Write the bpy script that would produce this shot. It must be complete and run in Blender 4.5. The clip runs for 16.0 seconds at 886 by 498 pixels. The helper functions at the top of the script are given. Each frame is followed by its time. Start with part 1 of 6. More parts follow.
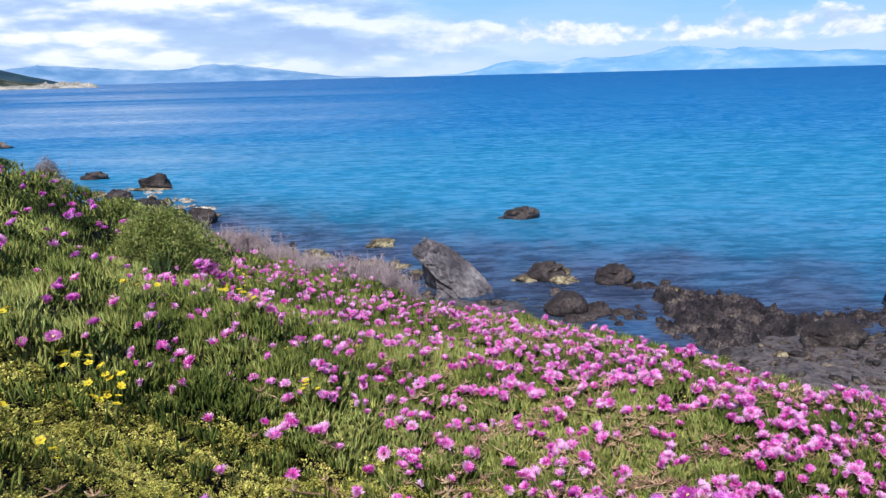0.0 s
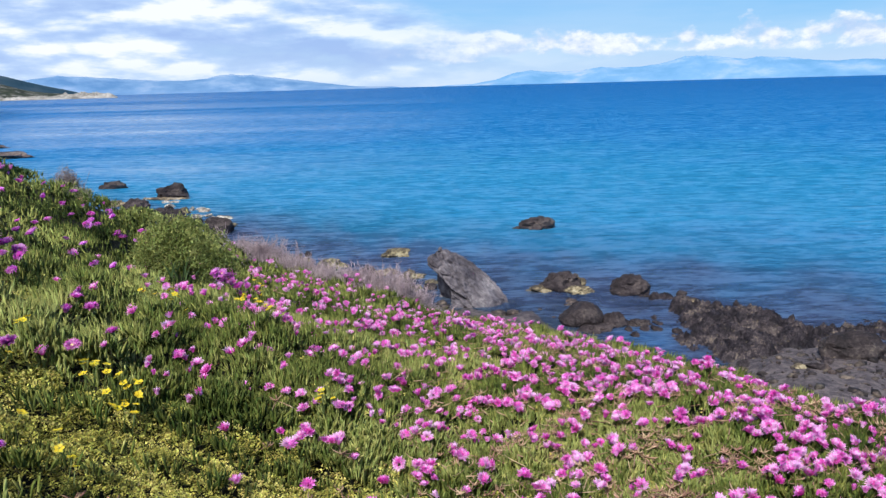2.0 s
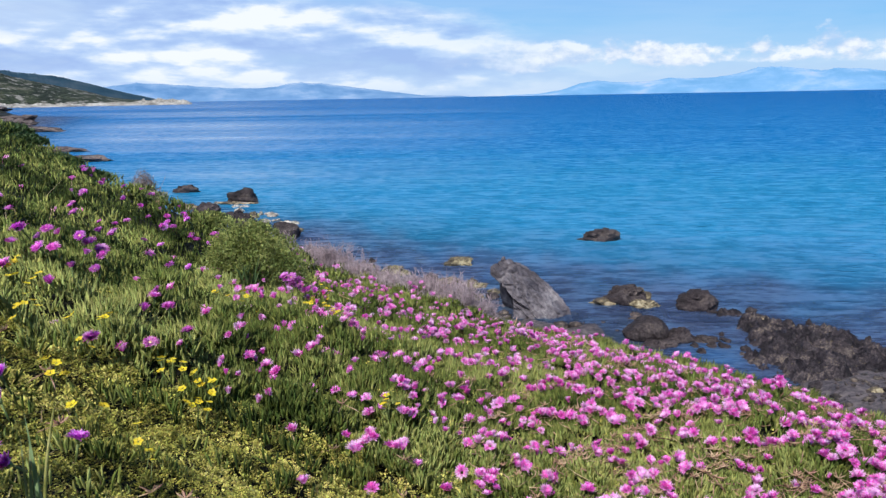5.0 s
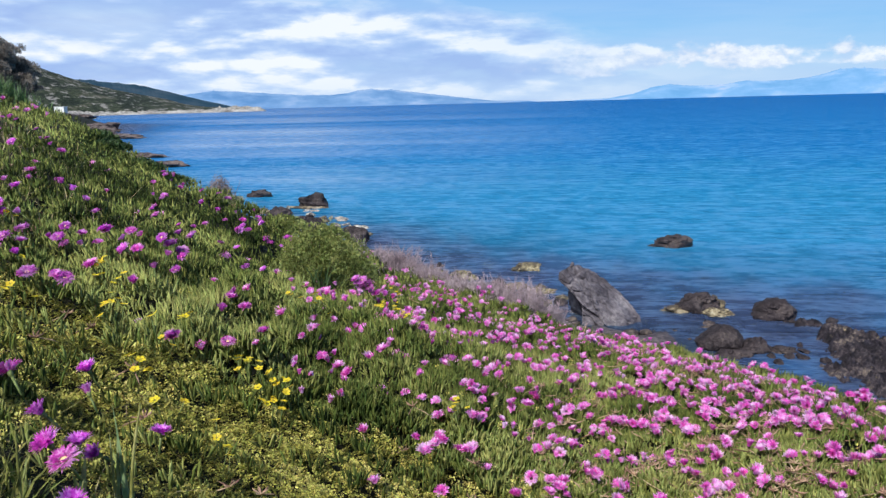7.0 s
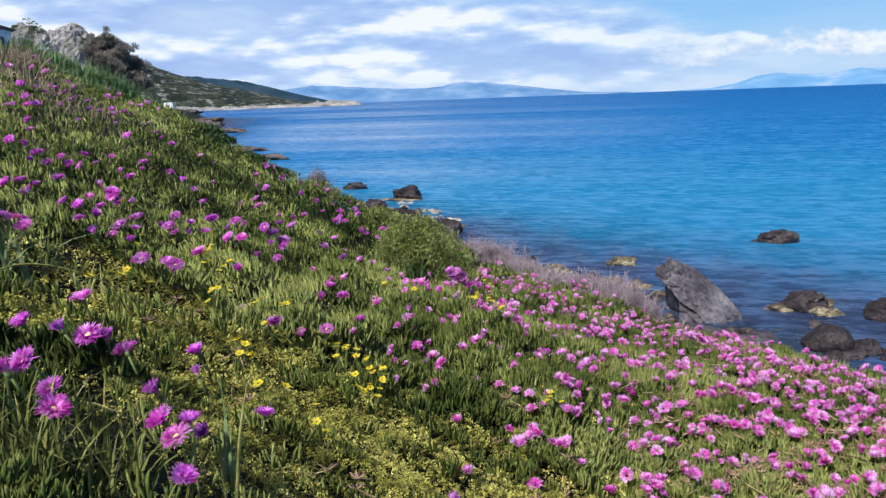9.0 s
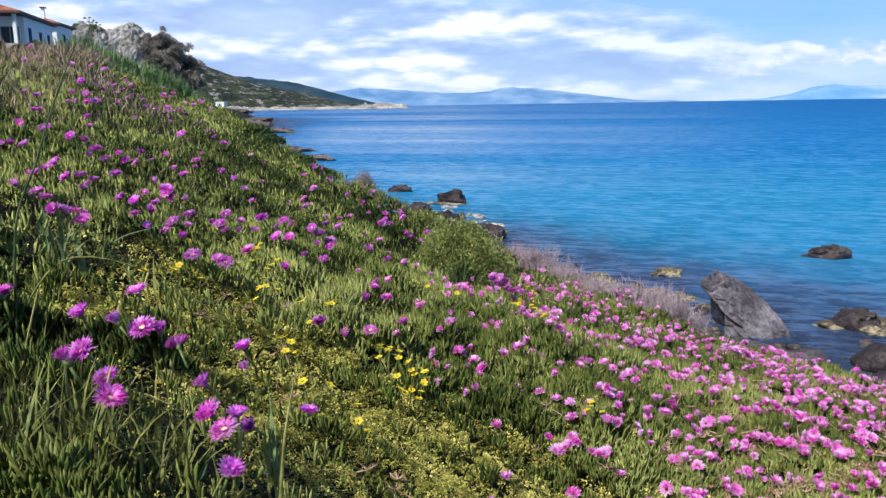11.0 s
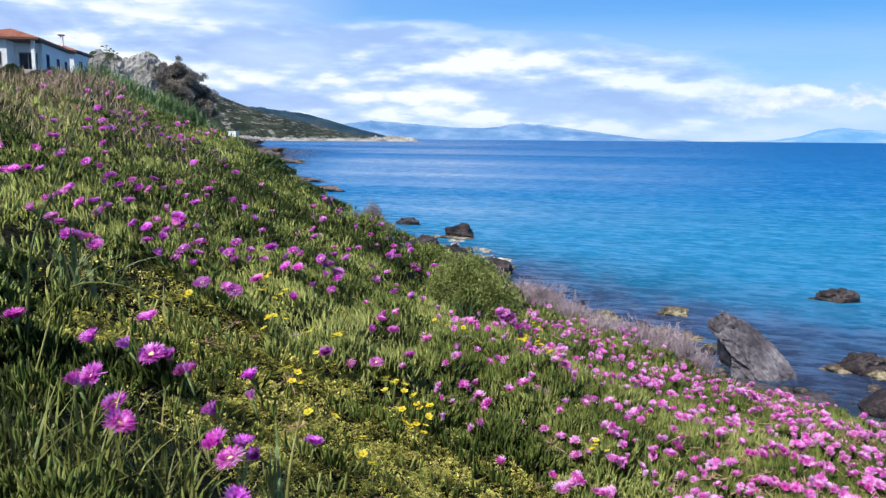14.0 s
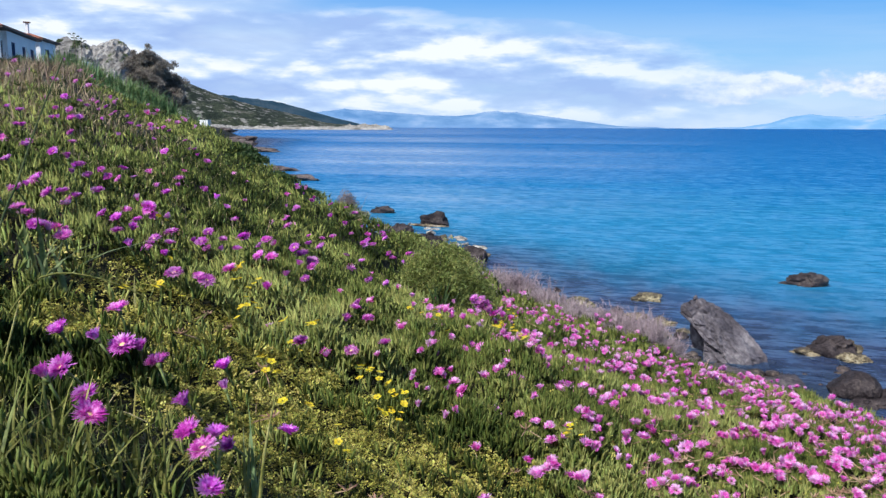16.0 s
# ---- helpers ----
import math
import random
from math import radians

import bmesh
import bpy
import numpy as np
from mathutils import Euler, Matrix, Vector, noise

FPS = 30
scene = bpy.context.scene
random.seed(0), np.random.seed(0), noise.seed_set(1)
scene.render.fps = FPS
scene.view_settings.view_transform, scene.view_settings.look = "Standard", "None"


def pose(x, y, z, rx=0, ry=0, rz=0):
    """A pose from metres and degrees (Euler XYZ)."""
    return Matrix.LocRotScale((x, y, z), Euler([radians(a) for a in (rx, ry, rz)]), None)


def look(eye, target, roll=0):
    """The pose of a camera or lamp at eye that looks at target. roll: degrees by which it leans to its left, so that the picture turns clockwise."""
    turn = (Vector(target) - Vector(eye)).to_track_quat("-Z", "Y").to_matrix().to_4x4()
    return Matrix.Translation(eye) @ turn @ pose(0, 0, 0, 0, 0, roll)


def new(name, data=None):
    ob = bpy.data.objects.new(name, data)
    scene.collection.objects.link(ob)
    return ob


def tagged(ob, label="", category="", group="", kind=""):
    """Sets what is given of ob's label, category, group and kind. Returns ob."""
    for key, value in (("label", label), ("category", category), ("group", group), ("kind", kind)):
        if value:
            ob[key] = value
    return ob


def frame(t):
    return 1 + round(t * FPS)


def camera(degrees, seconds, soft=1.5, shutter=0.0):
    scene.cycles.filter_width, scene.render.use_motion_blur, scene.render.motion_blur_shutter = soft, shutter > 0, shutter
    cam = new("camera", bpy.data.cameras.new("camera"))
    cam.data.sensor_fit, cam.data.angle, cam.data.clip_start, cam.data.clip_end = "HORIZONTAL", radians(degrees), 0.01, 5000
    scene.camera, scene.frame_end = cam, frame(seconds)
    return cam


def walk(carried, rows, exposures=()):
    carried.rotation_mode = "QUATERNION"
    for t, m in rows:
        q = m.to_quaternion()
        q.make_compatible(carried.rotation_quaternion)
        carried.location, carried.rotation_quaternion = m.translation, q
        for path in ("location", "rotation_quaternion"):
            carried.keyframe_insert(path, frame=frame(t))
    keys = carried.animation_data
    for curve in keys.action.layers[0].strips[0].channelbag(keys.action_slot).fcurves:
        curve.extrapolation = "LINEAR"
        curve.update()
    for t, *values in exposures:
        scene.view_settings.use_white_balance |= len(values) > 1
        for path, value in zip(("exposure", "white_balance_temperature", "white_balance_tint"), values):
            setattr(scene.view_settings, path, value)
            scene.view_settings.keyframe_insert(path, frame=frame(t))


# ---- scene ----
cam = camera(58.85, 16.0, soft=1.4)
# seconds, x, y, z, rx, ry, rz
ROWS = [
    (0.0, 0.000, 0.000, 4.202, 77.52, 1.42, -1.24),
    (0.5, -0.002, 0.005, 4.204, 77.37, 1.20, -1.13),
    (1.0, -0.002, -0.003, 4.204, 77.73, 1.16, -1.20),
    (1.5, 0.001, -0.008, 4.208, 77.90, 1.37, -0.72),
    (2.0, -0.003, -0.004, 4.207, 78.25, 1.47, -0.14),
    (2.5, -0.010, -0.003, 4.210, 78.55, 1.03, 0.37),
    (3.0, -0.009, -0.010, 4.209, 78.80, 1.00, 1.01),
    (3.5, -0.019, -0.005, 4.210, 78.45, 0.91, 2.20),
    (6.0, -0.031, -0.030, 4.209, 79.61, 1.18, 6.38),
    (6.5, -0.037, -0.032, 4.208, 79.79, 1.21, 7.85),
    (7.0, -0.042, -0.025, 4.206, 79.49, 1.44, 9.47),
    (7.5, -0.035, -0.032, 4.204, 79.58, 1.91, 10.92),
    (8.0, -0.034, -0.034, 4.206, 79.25, 1.76, 12.68),
    (8.5, -0.048, -0.034, 4.203, 79.06, 1.61, 13.94),
    (9.0, -0.056, -0.027, 4.201, 79.17, 2.04, 16.19),
    (9.5, -0.052, -0.034, 4.203, 79.06, 2.01, 17.46),
    (12.0, -0.064, -0.060, 4.215, 80.30, 0.16, 20.45),
    (12.5, -0.058, -0.068, 4.219, 80.65, -0.00, 20.67),
    (13.0, -0.061, -0.065, 4.217, 80.90, -0.14, 20.13),
    (13.5, -0.058, -0.069, 4.215, 81.88, -0.12, 20.24),
    (14.0, -0.061, -0.068, 4.214, 82.01, -0.45, 20.26),
    (14.5, -0.072, -0.060, 4.213, 81.39, -0.12, 21.44),
    (15.0, -0.067, -0.073, 4.219, 81.81, -0.65, 22.21),
    (15.5, -0.065, -0.076, 4.218, 82.11, -0.94, 20.19),
    (16.0, -0.055, -0.066, 4.211, 81.16, -0.22, 18.41),
]
walk(cam, [(r[0], pose(*r[1:])) for r in ROWS], exposures=[(0, 0.06, 6080, 10), (2, 0.02, 6050, 10), (9, -0.06, 5950, 10), (10, -0.02, 5950, 10), (12, 0.12, 6100, 10), (14, 0.06, 5950, 10), (15, -0.02, 5950, 10), (16, 0.0, 5950, 10)])

# ---- daylight ----
SUN_AZ, SUN_EL = radians(198), radians(47)      # clockwise from +y: behind the viewer, over the landward shoulder
scene.view_settings.exposure = 0.0
sun = new("sun", bpy.data.lights.new("sun", "SUN"))
sun.data.energy, sun.data.angle, sun.data.color = 5.0, radians(0.53), (1.0, 0.94, 0.84)
sun_dir = Vector((math.sin(SUN_AZ) * math.cos(SUN_EL), math.cos(SUN_AZ) * math.cos(SUN_EL), math.sin(SUN_EL)))
sun.matrix_world = look(sun_dir * 50, (0, 0, 0))


class Nodes:
    """Small wrapper to write node trees in few lines."""

    def __init__(self, tree):
        self.tree = tree
        tree.nodes.clear()

    def add(self, kind, **settings):
        node = self.tree.nodes.new("ShaderNode" + kind)
        for key, value in settings.items():
            if key == "inputs":
                for name, v in value.items():
                    self.put(node.inputs[name], v)
            else:
                setattr(node, key, value)
        return node

    def put(self, socket, v):
        if isinstance(v, bpy.types.NodeSocket):
            self.tree.links.new(v, socket)
        elif isinstance(v, bpy.types.Node):
            self.tree.links.new(v.outputs[0], socket)
        else:
            socket.default_value = v

    def math(self, op, a, b=0.0, c=0.0, clamp=False):
        node = self.add("Math", operation=op, use_clamp=clamp)
        for i, v in enumerate((a, b, c)):
            self.put(node.inputs[i], v)
        return node.outputs[0]

    def mix(self, f, a, b, blend="MIX"):
        node = self.add("Mix", data_type="RGBA", blend_type=blend)
        self.put(node.inputs[0], f), self.put(node.inputs[6], a), self.put(node.inputs[7], b)
        return node.outputs[2]

    def ramp(self, f, stops, mode="LINEAR"):
        node = self.add("ValToRGB")
        r = node.color_ramp
        r.interpolation = mode
        while len(r.elements) < len(stops):
            r.elements.new(0.5)
        for e, (p, c) in zip(r.elements, stops):
            e.position, e.color = p, (*c, 1) if not isinstance(c, (int, float)) else (c, c, c, 1)
        self.put(node.inputs[0], f)
        return node.outputs[0]

    def noise(self, vec, scale, detail=4.0, rough=0.55, distort=0.0):
        node = self.add("TexNoise", inputs={"Scale": scale, "Detail": detail, "Roughness": rough, "Distortion": distort})
        if vec is not None:
            self.put(node.inputs["Vector"], vec)
        return node.outputs["Fac"]

    def stretch(self, vec, s, rot=(0, 0, 0), at=(0, 0, 0)):
        node = self.add("Mapping", inputs={"Scale": s, "Rotation": rot, "Location": at})
        self.put(node.inputs["Vector"], vec)
        return node.outputs[0]


def make_world():
    world = bpy.data.worlds.new("sky")
    scene.world = world
    world.use_nodes = True
    n = Nodes(world.node_tree)
    sky = n.add("TexSky", sky_type="NISHITA", sun_disc=False, sun_elevation=SUN_EL, sun_rotation=SUN_AZ, air_density=1.0, dust_density=0.4, ozone_density=2.0)
    d = n.add("TexCoord").outputs["Generated"]
    x, y, z = n.add("SeparateXYZ", inputs={"Vector": d}).outputs
    az = n.math("MULTIPLY", n.math("ARCTAN2", x, y), 57.29578)      # degrees clockwise from +y
    el = n.math("MULTIPLY", n.math("ARCSINE", z), 57.29578)         # degrees over the horizon
    low = n.math("MULTIPLY", el, 1 / 12)                            # 0 to 1 over the lowest twelve degrees

    def field(sx, sy, scale, detail, rough, distort, at):
        v = n.add("CombineXYZ", inputs={"X": n.math("MULTIPLY_ADD", az, sx, at[0]), "Y": n.math("MULTIPLY_ADD", el, sy, at[1]), "Z": at[2]}).outputs[0]
        return n.noise(v, scale, detail, rough, distort)

    # a broad bank of flattened heaps: seen from below their bases are blue-grey, their tops white
    heap = field(0.085, 0.30, 1.0, 10, 0.53, 0.10, (5.1, 1.7, 0.0))
    heap_over = field(0.085, 0.30, 1.0, 10, 0.53, 0.10, (5.1, 1.92, 0.0))
    broad = field(0.055, 0.26, 1.0, 5, 0.55, 0.4, (7.7, 4.1, 2.0))
    veil = field(0.02, 0.14, 1.0, 6, 0.6, 0.5, (1.2, 9.4, 5.0))
    # the bank thins out to the open sea and overhead
    top = n.ramp(n.math("MULTIPLY_ADD", az, 1 / 80, 55 / 80), [(0.0, 0.80), (0.2, 0.80), (0.36, 0.74), (0.46, 0.66), (0.58, 0.60), (0.68, 0.45), (0.74, 0.33), (0.85, 0.27), (1.0, 0.30)])
    under = n.math("MULTIPLY", n.math("SUBTRACT", top, n.math("MULTIPLY_ADD", n.math("SUBTRACT", broad, 0.5), 0.5, low)), 9.0, clamp=True)
    seaward = n.ramp(n.math("MULTIPLY_ADD", az, 1 / 80, 55 / 80), [(0.0, 0.95), (0.5, 1.0), (0.64, 0.85), (0.72, 0.35), (0.80, 0.12), (1.0, 0.1)])
    thick = n.math("MULTIPLY", n.math("MULTIPLY", n.math("SUBTRACT", heap, 0.24), 5.0, clamp=True), n.math("MULTIPLY", under, seaward))
    # a thin white sheet behind the heaps, and a scattering of cloud over the rest of the dome
    sheet = n.math("MULTIPLY", n.math("MULTIPLY", n.math("SUBTRACT", veil, 0.27), 4.0, clamp=True), n.ramp(n.math("MULTIPLY_ADD", az, 1 / 80, 55 / 80), [(0.0, 1.0), (0.3, 0.85), (0.45, 0.55), (0.62, 0.40), (0.74, 0.32), (1.0, 0.25)]))
    sheet = n.math("MULTIPLY", sheet, n.ramp(n.math("MULTIPLY", el, 1 / 90), [(0.0, 1.0), (0.1, 0.8), (0.25, 0.35), (0.6, 0.2)]))
    inland = n.ramp(n.math("MULTIPLY_ADD", az, 1 / 80, 55 / 80), [(0.22, 1.0), (0.42, 0.0)])
    sheet = n.math("MULTIPLY", sheet, n.math("MAXIMUM", inland, n.ramp(low, [(0.50, 1.0), (0.72, 0.25)])))
    # the row of small heaped clouds over the far shore, flat below and knobbly above
    puff = field(0.20, 0.34, 1.0, 8, 0.58, 0.1, (2.2, 0.6, 8.0))
    puff_over = field(0.20, 0.34, 1.0, 8, 0.58, 0.1, (2.16, 0.78, 8.0))
    row = n.ramp(low, [(0.0, 0.0), (0.10, 0.05), (0.17, 0.62), (0.24, 0.72), (0.31, 0.42), (0.38, 0.12), (0.42, 0.0)])
    puffs = n.math("MULTIPLY", n.math("SUBTRACT", puff, n.math("MULTIPLY_ADD", row, -0.46, 0.705)), 11.0, clamp=True)
    puffs = n.math("MULTIPLY", puffs, n.ramp(n.math("MULTIPLY_ADD", az, 1 / 80, 55 / 80), [(0.62, 0.0), (0.72, 0.8), (0.8, 1.0)]))

    light = n.math("MULTIPLY_ADD", n.math("SUBTRACT", heap, heap_over), 3.6, n.math("MULTIPLY_ADD", n.math("SUBTRACT", broad, 0.5), 1.6, 0.60), clamp=True)
    light = n.math("ADD", light, n.math("MULTIPLY", n.math("SUBTRACT", heap, 0.54), 2.2), clamp=True)
    # the far upper rim of the bank is lit from above
    light = n.math("ADD", light, n.math("MULTIPLY", n.math("MULTIPLY_ADD", n.math("SUBTRACT", top, low), -4.5, 1.0, clamp=True), 0.30), clamp=True)
    shade = n.ramp(light, [(0.10, (0.42, 0.57, 0.91)), (0.38, (0.51, 0.67, 0.97)), (0.58, (0.65, 0.79, 1.01)), (0.74, (0.86, 0.94, 1.04)), (0.92, (1.12, 1.11, 1.09))])
    light_row = n.math("MULTIPLY_ADD", n.math("SUBTRACT", puff, puff_over), 3.6, 0.60, clamp=True)
    shade_row = n.ramp(light_row, [(0.10, (0.50, 0.66, 0.94)), (0.42, (0.66, 0.79, 0.98)), (0.62, (0.88, 0.93, 1.0)), (0.85, (1.1, 1.1, 1.1))])
    clear = n.ramp(low, [(0.0, (0.66, 0.82, 1.0)), (0.10, (0.58, 0.79, 1.0)), (0.22, (0.42, 0.72, 1.0)), (0.40, (0.24, 0.61, 1.0)), (0.66, (0.15, 0.49, 0.99)), (1.0, (0.09, 0.36, 0.92))])
    air = n.add("MixShader", inputs={0: n.ramp(n.math("MULTIPLY", el, 1 / 90), [(0.0, 1.0), (0.12, 0.9), (0.3, 0.0)]), 1: n.add("Background", inputs={"Color": sky.outputs[0], "Strength": 0.062}), 2: n.add("Background", inputs={"Color": clear, "Strength": 0.90})})
    out = n.add("MixShader", inputs={0: sheet, 1: air, 2: n.add("Background", inputs={"Color": (0.86, 0.93, 1.02, 1), "Strength": 0.92})})
    haze = n.ramp(low, [(0.0, 0.35), (0.10, 0.7), (0.2, 0.92)])
    out = n.add("MixShader", inputs={0: n.math("MULTIPLY", thick, haze), 1: out, 2: n.add("Background", inputs={"Color": shade, "Strength": 0.92})})
    out = n.add("MixShader", inputs={0: n.math("MULTIPLY", puffs, haze), 1: out, 2: n.add("Background", inputs={"Color": shade_row, "Strength": 0.92})})
    n.put(n.add("OutputWorld").inputs[0], out)


make_world()

# ---- shape of the coast ----
# the edge where the flowered slope breaks off towards the shore, from behind the viewer to the far bay
LIP = np.array([(40, -60), (14, -22), (5.5, -7), (3.0, 0.0), (2.4, 2.2), (2.1, 3.35), (1.68, 4.4), (1.22, 5.1), (0.88, 5.8), (0.15, 6.75), (-0.34, 7.25), (-1.2, 7.8),
                (-2.75, 8.2), (-3.6, 8.3), (-4.5, 8.4), (-5.3, 8.7), (-5.9, 9.1), (-6.6, 9.7), (-8.3, 11.2), (-13.6, 17.4), (-22.1, 28.0), (-44.0, 55.5), (-80, 106.5), (-150, 216), (-300, 330), (-700, 500), (-3000, 900)], float)


def lip_distance(x, y):
    """Metres from the edge, positive on the landward side."""
    x, y = np.asarray(x, float), np.asarray(y, float)
    best = np.full(x.shape, 1e18)
    side = np.ones(x.shape)
    for (ax, ay), (bx, by) in zip(LIP[:-1], LIP[1:]):
        dx, dy = bx - ax, by - ay
        u = np.clip(((x - ax) * dx + (y - ay) * dy) / (dx * dx + dy * dy), 0, 1)
        px, py = x - ax - u * dx, y - ay - u * dy
        d = px * px + py * py
        near = d < best
        side = np.where(near, np.sign(dx * py - dy * px), side)
        best = np.minimum(best, d)
    return np.sqrt(best) * side


def waves(x, y, size, seed):
    """A smooth uneven field between about -1 and 1."""
    rng = np.random.RandomState(seed)
    total = 0
    for k in range(6):
        a, ph, s = rng.rand() * 6.283, rng.rand() * 6.283, size * (0.55 + 0.9 * rng.rand())
        total = total + np.sin((x * math.cos(a) + y * math.sin(a)) * 6.283 / s + ph)
    return total / 3.2


def smooth(a, b, v):
    u = np.clip((v - a) / (b - a), 0, 1)
    return u * u * (3 - 2 * u)


def slope_height(x, y):
    r = np.hypot(x, y)
    keep = np.where(r > 70, 70 / np.maximum(r, 1), 1)
    xs, ys = x * keep, y * keep
    z = 3.37 - 0.282 * np.minimum(xs, 0.35 * xs) - 0.191 * ys
    z = z + 0.55 * smooth(1.6, 9, -x) + np.minimum(0.02 * np.maximum(r - 70, 0), 4) * smooth(0, 60, lip_distance(x, y))
    z = z - 0.7 * smooth(1.7, 0.5, np.hypot(x - 0.15, (y + 0.35) * 0.8))
    z = z - 0.20 * np.exp(-((x + 0.4) / 1.0) ** 2 - ((y - 2.7) / 1.2) ** 2) - 0.10 * smooth(4.0, 2.6, r) + 0.08 * smooth(-3, -5, x) * smooth(16, 8, r)
    z = z - 1.15 * smooth(18, 50, r) * smooth(-0.8, -1.12, x / np.maximum(y, 1.0))
    z = z - 0.24 * np.exp(-((x + 2.0) / 1.1) ** 2 - ((y - 6.5) / 1.7) ** 2)
    # the shoulder falls away towards the houses and swells beside the reeds
    az = np.degrees(np.arctan2(x, y))
    z = z + smooth(7, 17, r) * smooth(140, 80, r) * (0.28 * np.exp(-((az + 43.5) / 1.6) ** 2) - 1.0 * smooth(-45.8, -51.5, az) * smooth(-100, -70, az))
    return z + 0.05 * waves(x, y, 1.7, 3) + 0.025 * waves(x, y, 0.6, 5)


def ground_height(x, y):
    x, y = np.asarray(x, float), np.asarray(y, float)
    s = lip_distance(x, y)
    r = np.hypot(x, y)
    w = np.interp(r, [0, 8, 14, 24, 38, 80, 150, 300, 900], [5.6, 5.6, 7.5, 7.5, 4.6, 4.6, 9, 18, 40])
    top = slope_height(x, y)
    f = np.clip(-s / w, 0, 60)
    # the bank falls to the shore, then the bed shelves off
    bank = top * (1 - smooth(0, 0.92, f)) + 0.04 * smooth(0.3, 0.9, f) - 0.62 * np.maximum(f - 0.85, 0)
    bank = np.maximum(bank, -9)
    # a low shelf of dark rock to the right
    shelf = smooth(3.0, 1.4, np.hypot((x - 7.2) / 1.5, (y - 9.4) / 1.0)) * 0.34
    bank = np.where(bank < 0.6, bank + np.minimum(shelf, 0.34) * smooth(0.6, 0.2, bank) * smooth(-1.6, -0.3, bank), bank)
    # a pool between the reef and the bank
    bank = bank - 0.5 * np.exp(-((x - 3.25) / 0.8) ** 2 - ((y - 12.3) / 1.6) ** 2)
    z = np.where(s > 0, top, bank)
    low = smooth(1.4, 0.2, z)
    return z + low * (0.06 * waves(x, y, 2.3, 8) + 0.05 * waves(x, y, 0.9, 9))
# ---- end of the shape ----


# ---- materials ----
def material(name, stops, scale=3.0, fine=25.0, rough=0.8, bump=0.3, depth=0.02, spec=0.3, varied=0.0, island=0.0, through_light=0.0, world_space=True, spots=None, detail=6.0):
    """A natural surface: colours mixed at two scales, fine relief; varied: brightness from object to object, island: from piece to piece."""
    m = bpy.data.materials.new(name)
    m.use_nodes = True
    n = Nodes(m.node_tree)
    pos = n.add("NewGeometry").outputs["Position"] if world_space else n.add("TexCoord").outputs["Object"]
    a = n.noise(pos, scale, detail, 0.6)
    b = n.noise(pos, fine, 3, 0.6)
    f = n.math("MULTIPLY_ADD", n.math("SUBTRACT", b, 0.5), 0.7, a)
    colour = n.ramp(f, stops)
    if spots:
        c, limit, sc = spots
        k = n.math("MULTIPLY", n.math("SUBTRACT", n.noise(pos, sc, 5, 0.65), limit), 14.0, clamp=True)
        colour = n.mix(k, colour, (*c, 1))
    if varied or island:
        r = n.add("ObjectInfo").outputs["Random"] if varied else n.add("NewGeometry").outputs["Random Per Island"]
        v = varied or island
        hsv = n.add("HueSaturation", inputs={"Color": colour, "Value": n.math("MULTIPLY_ADD", r, v, 1 - v / 2), "Hue": n.math("MULTIPLY_ADD", n.math("FRACT", n.math("MULTIPLY", r, 7.31)), 0.05 * min(1.0, v * 2), 0.5 - 0.025 * min(1.0, v * 2))})
        colour = hsv.outputs[0]
    p = n.add("BsdfPrincipled", inputs={"Base Color": colour, "Roughness": rough, "Specular IOR Level": spec})
    if bump:
        n.put(p.inputs["Normal"], n.add("Bump", inputs={"Height": f, "Strength": bump, "Distance": depth}))
    out = p.outputs[0]
    if through_light:
        t = n.add("BsdfTranslucent", inputs={"Color": colour})
        out = n.add("MixShader", inputs={0: through_light, 1: out, 2: t.outputs[0]}).outputs[0]
    n.put(n.add("OutputMaterial").inputs[0], out)
    return m


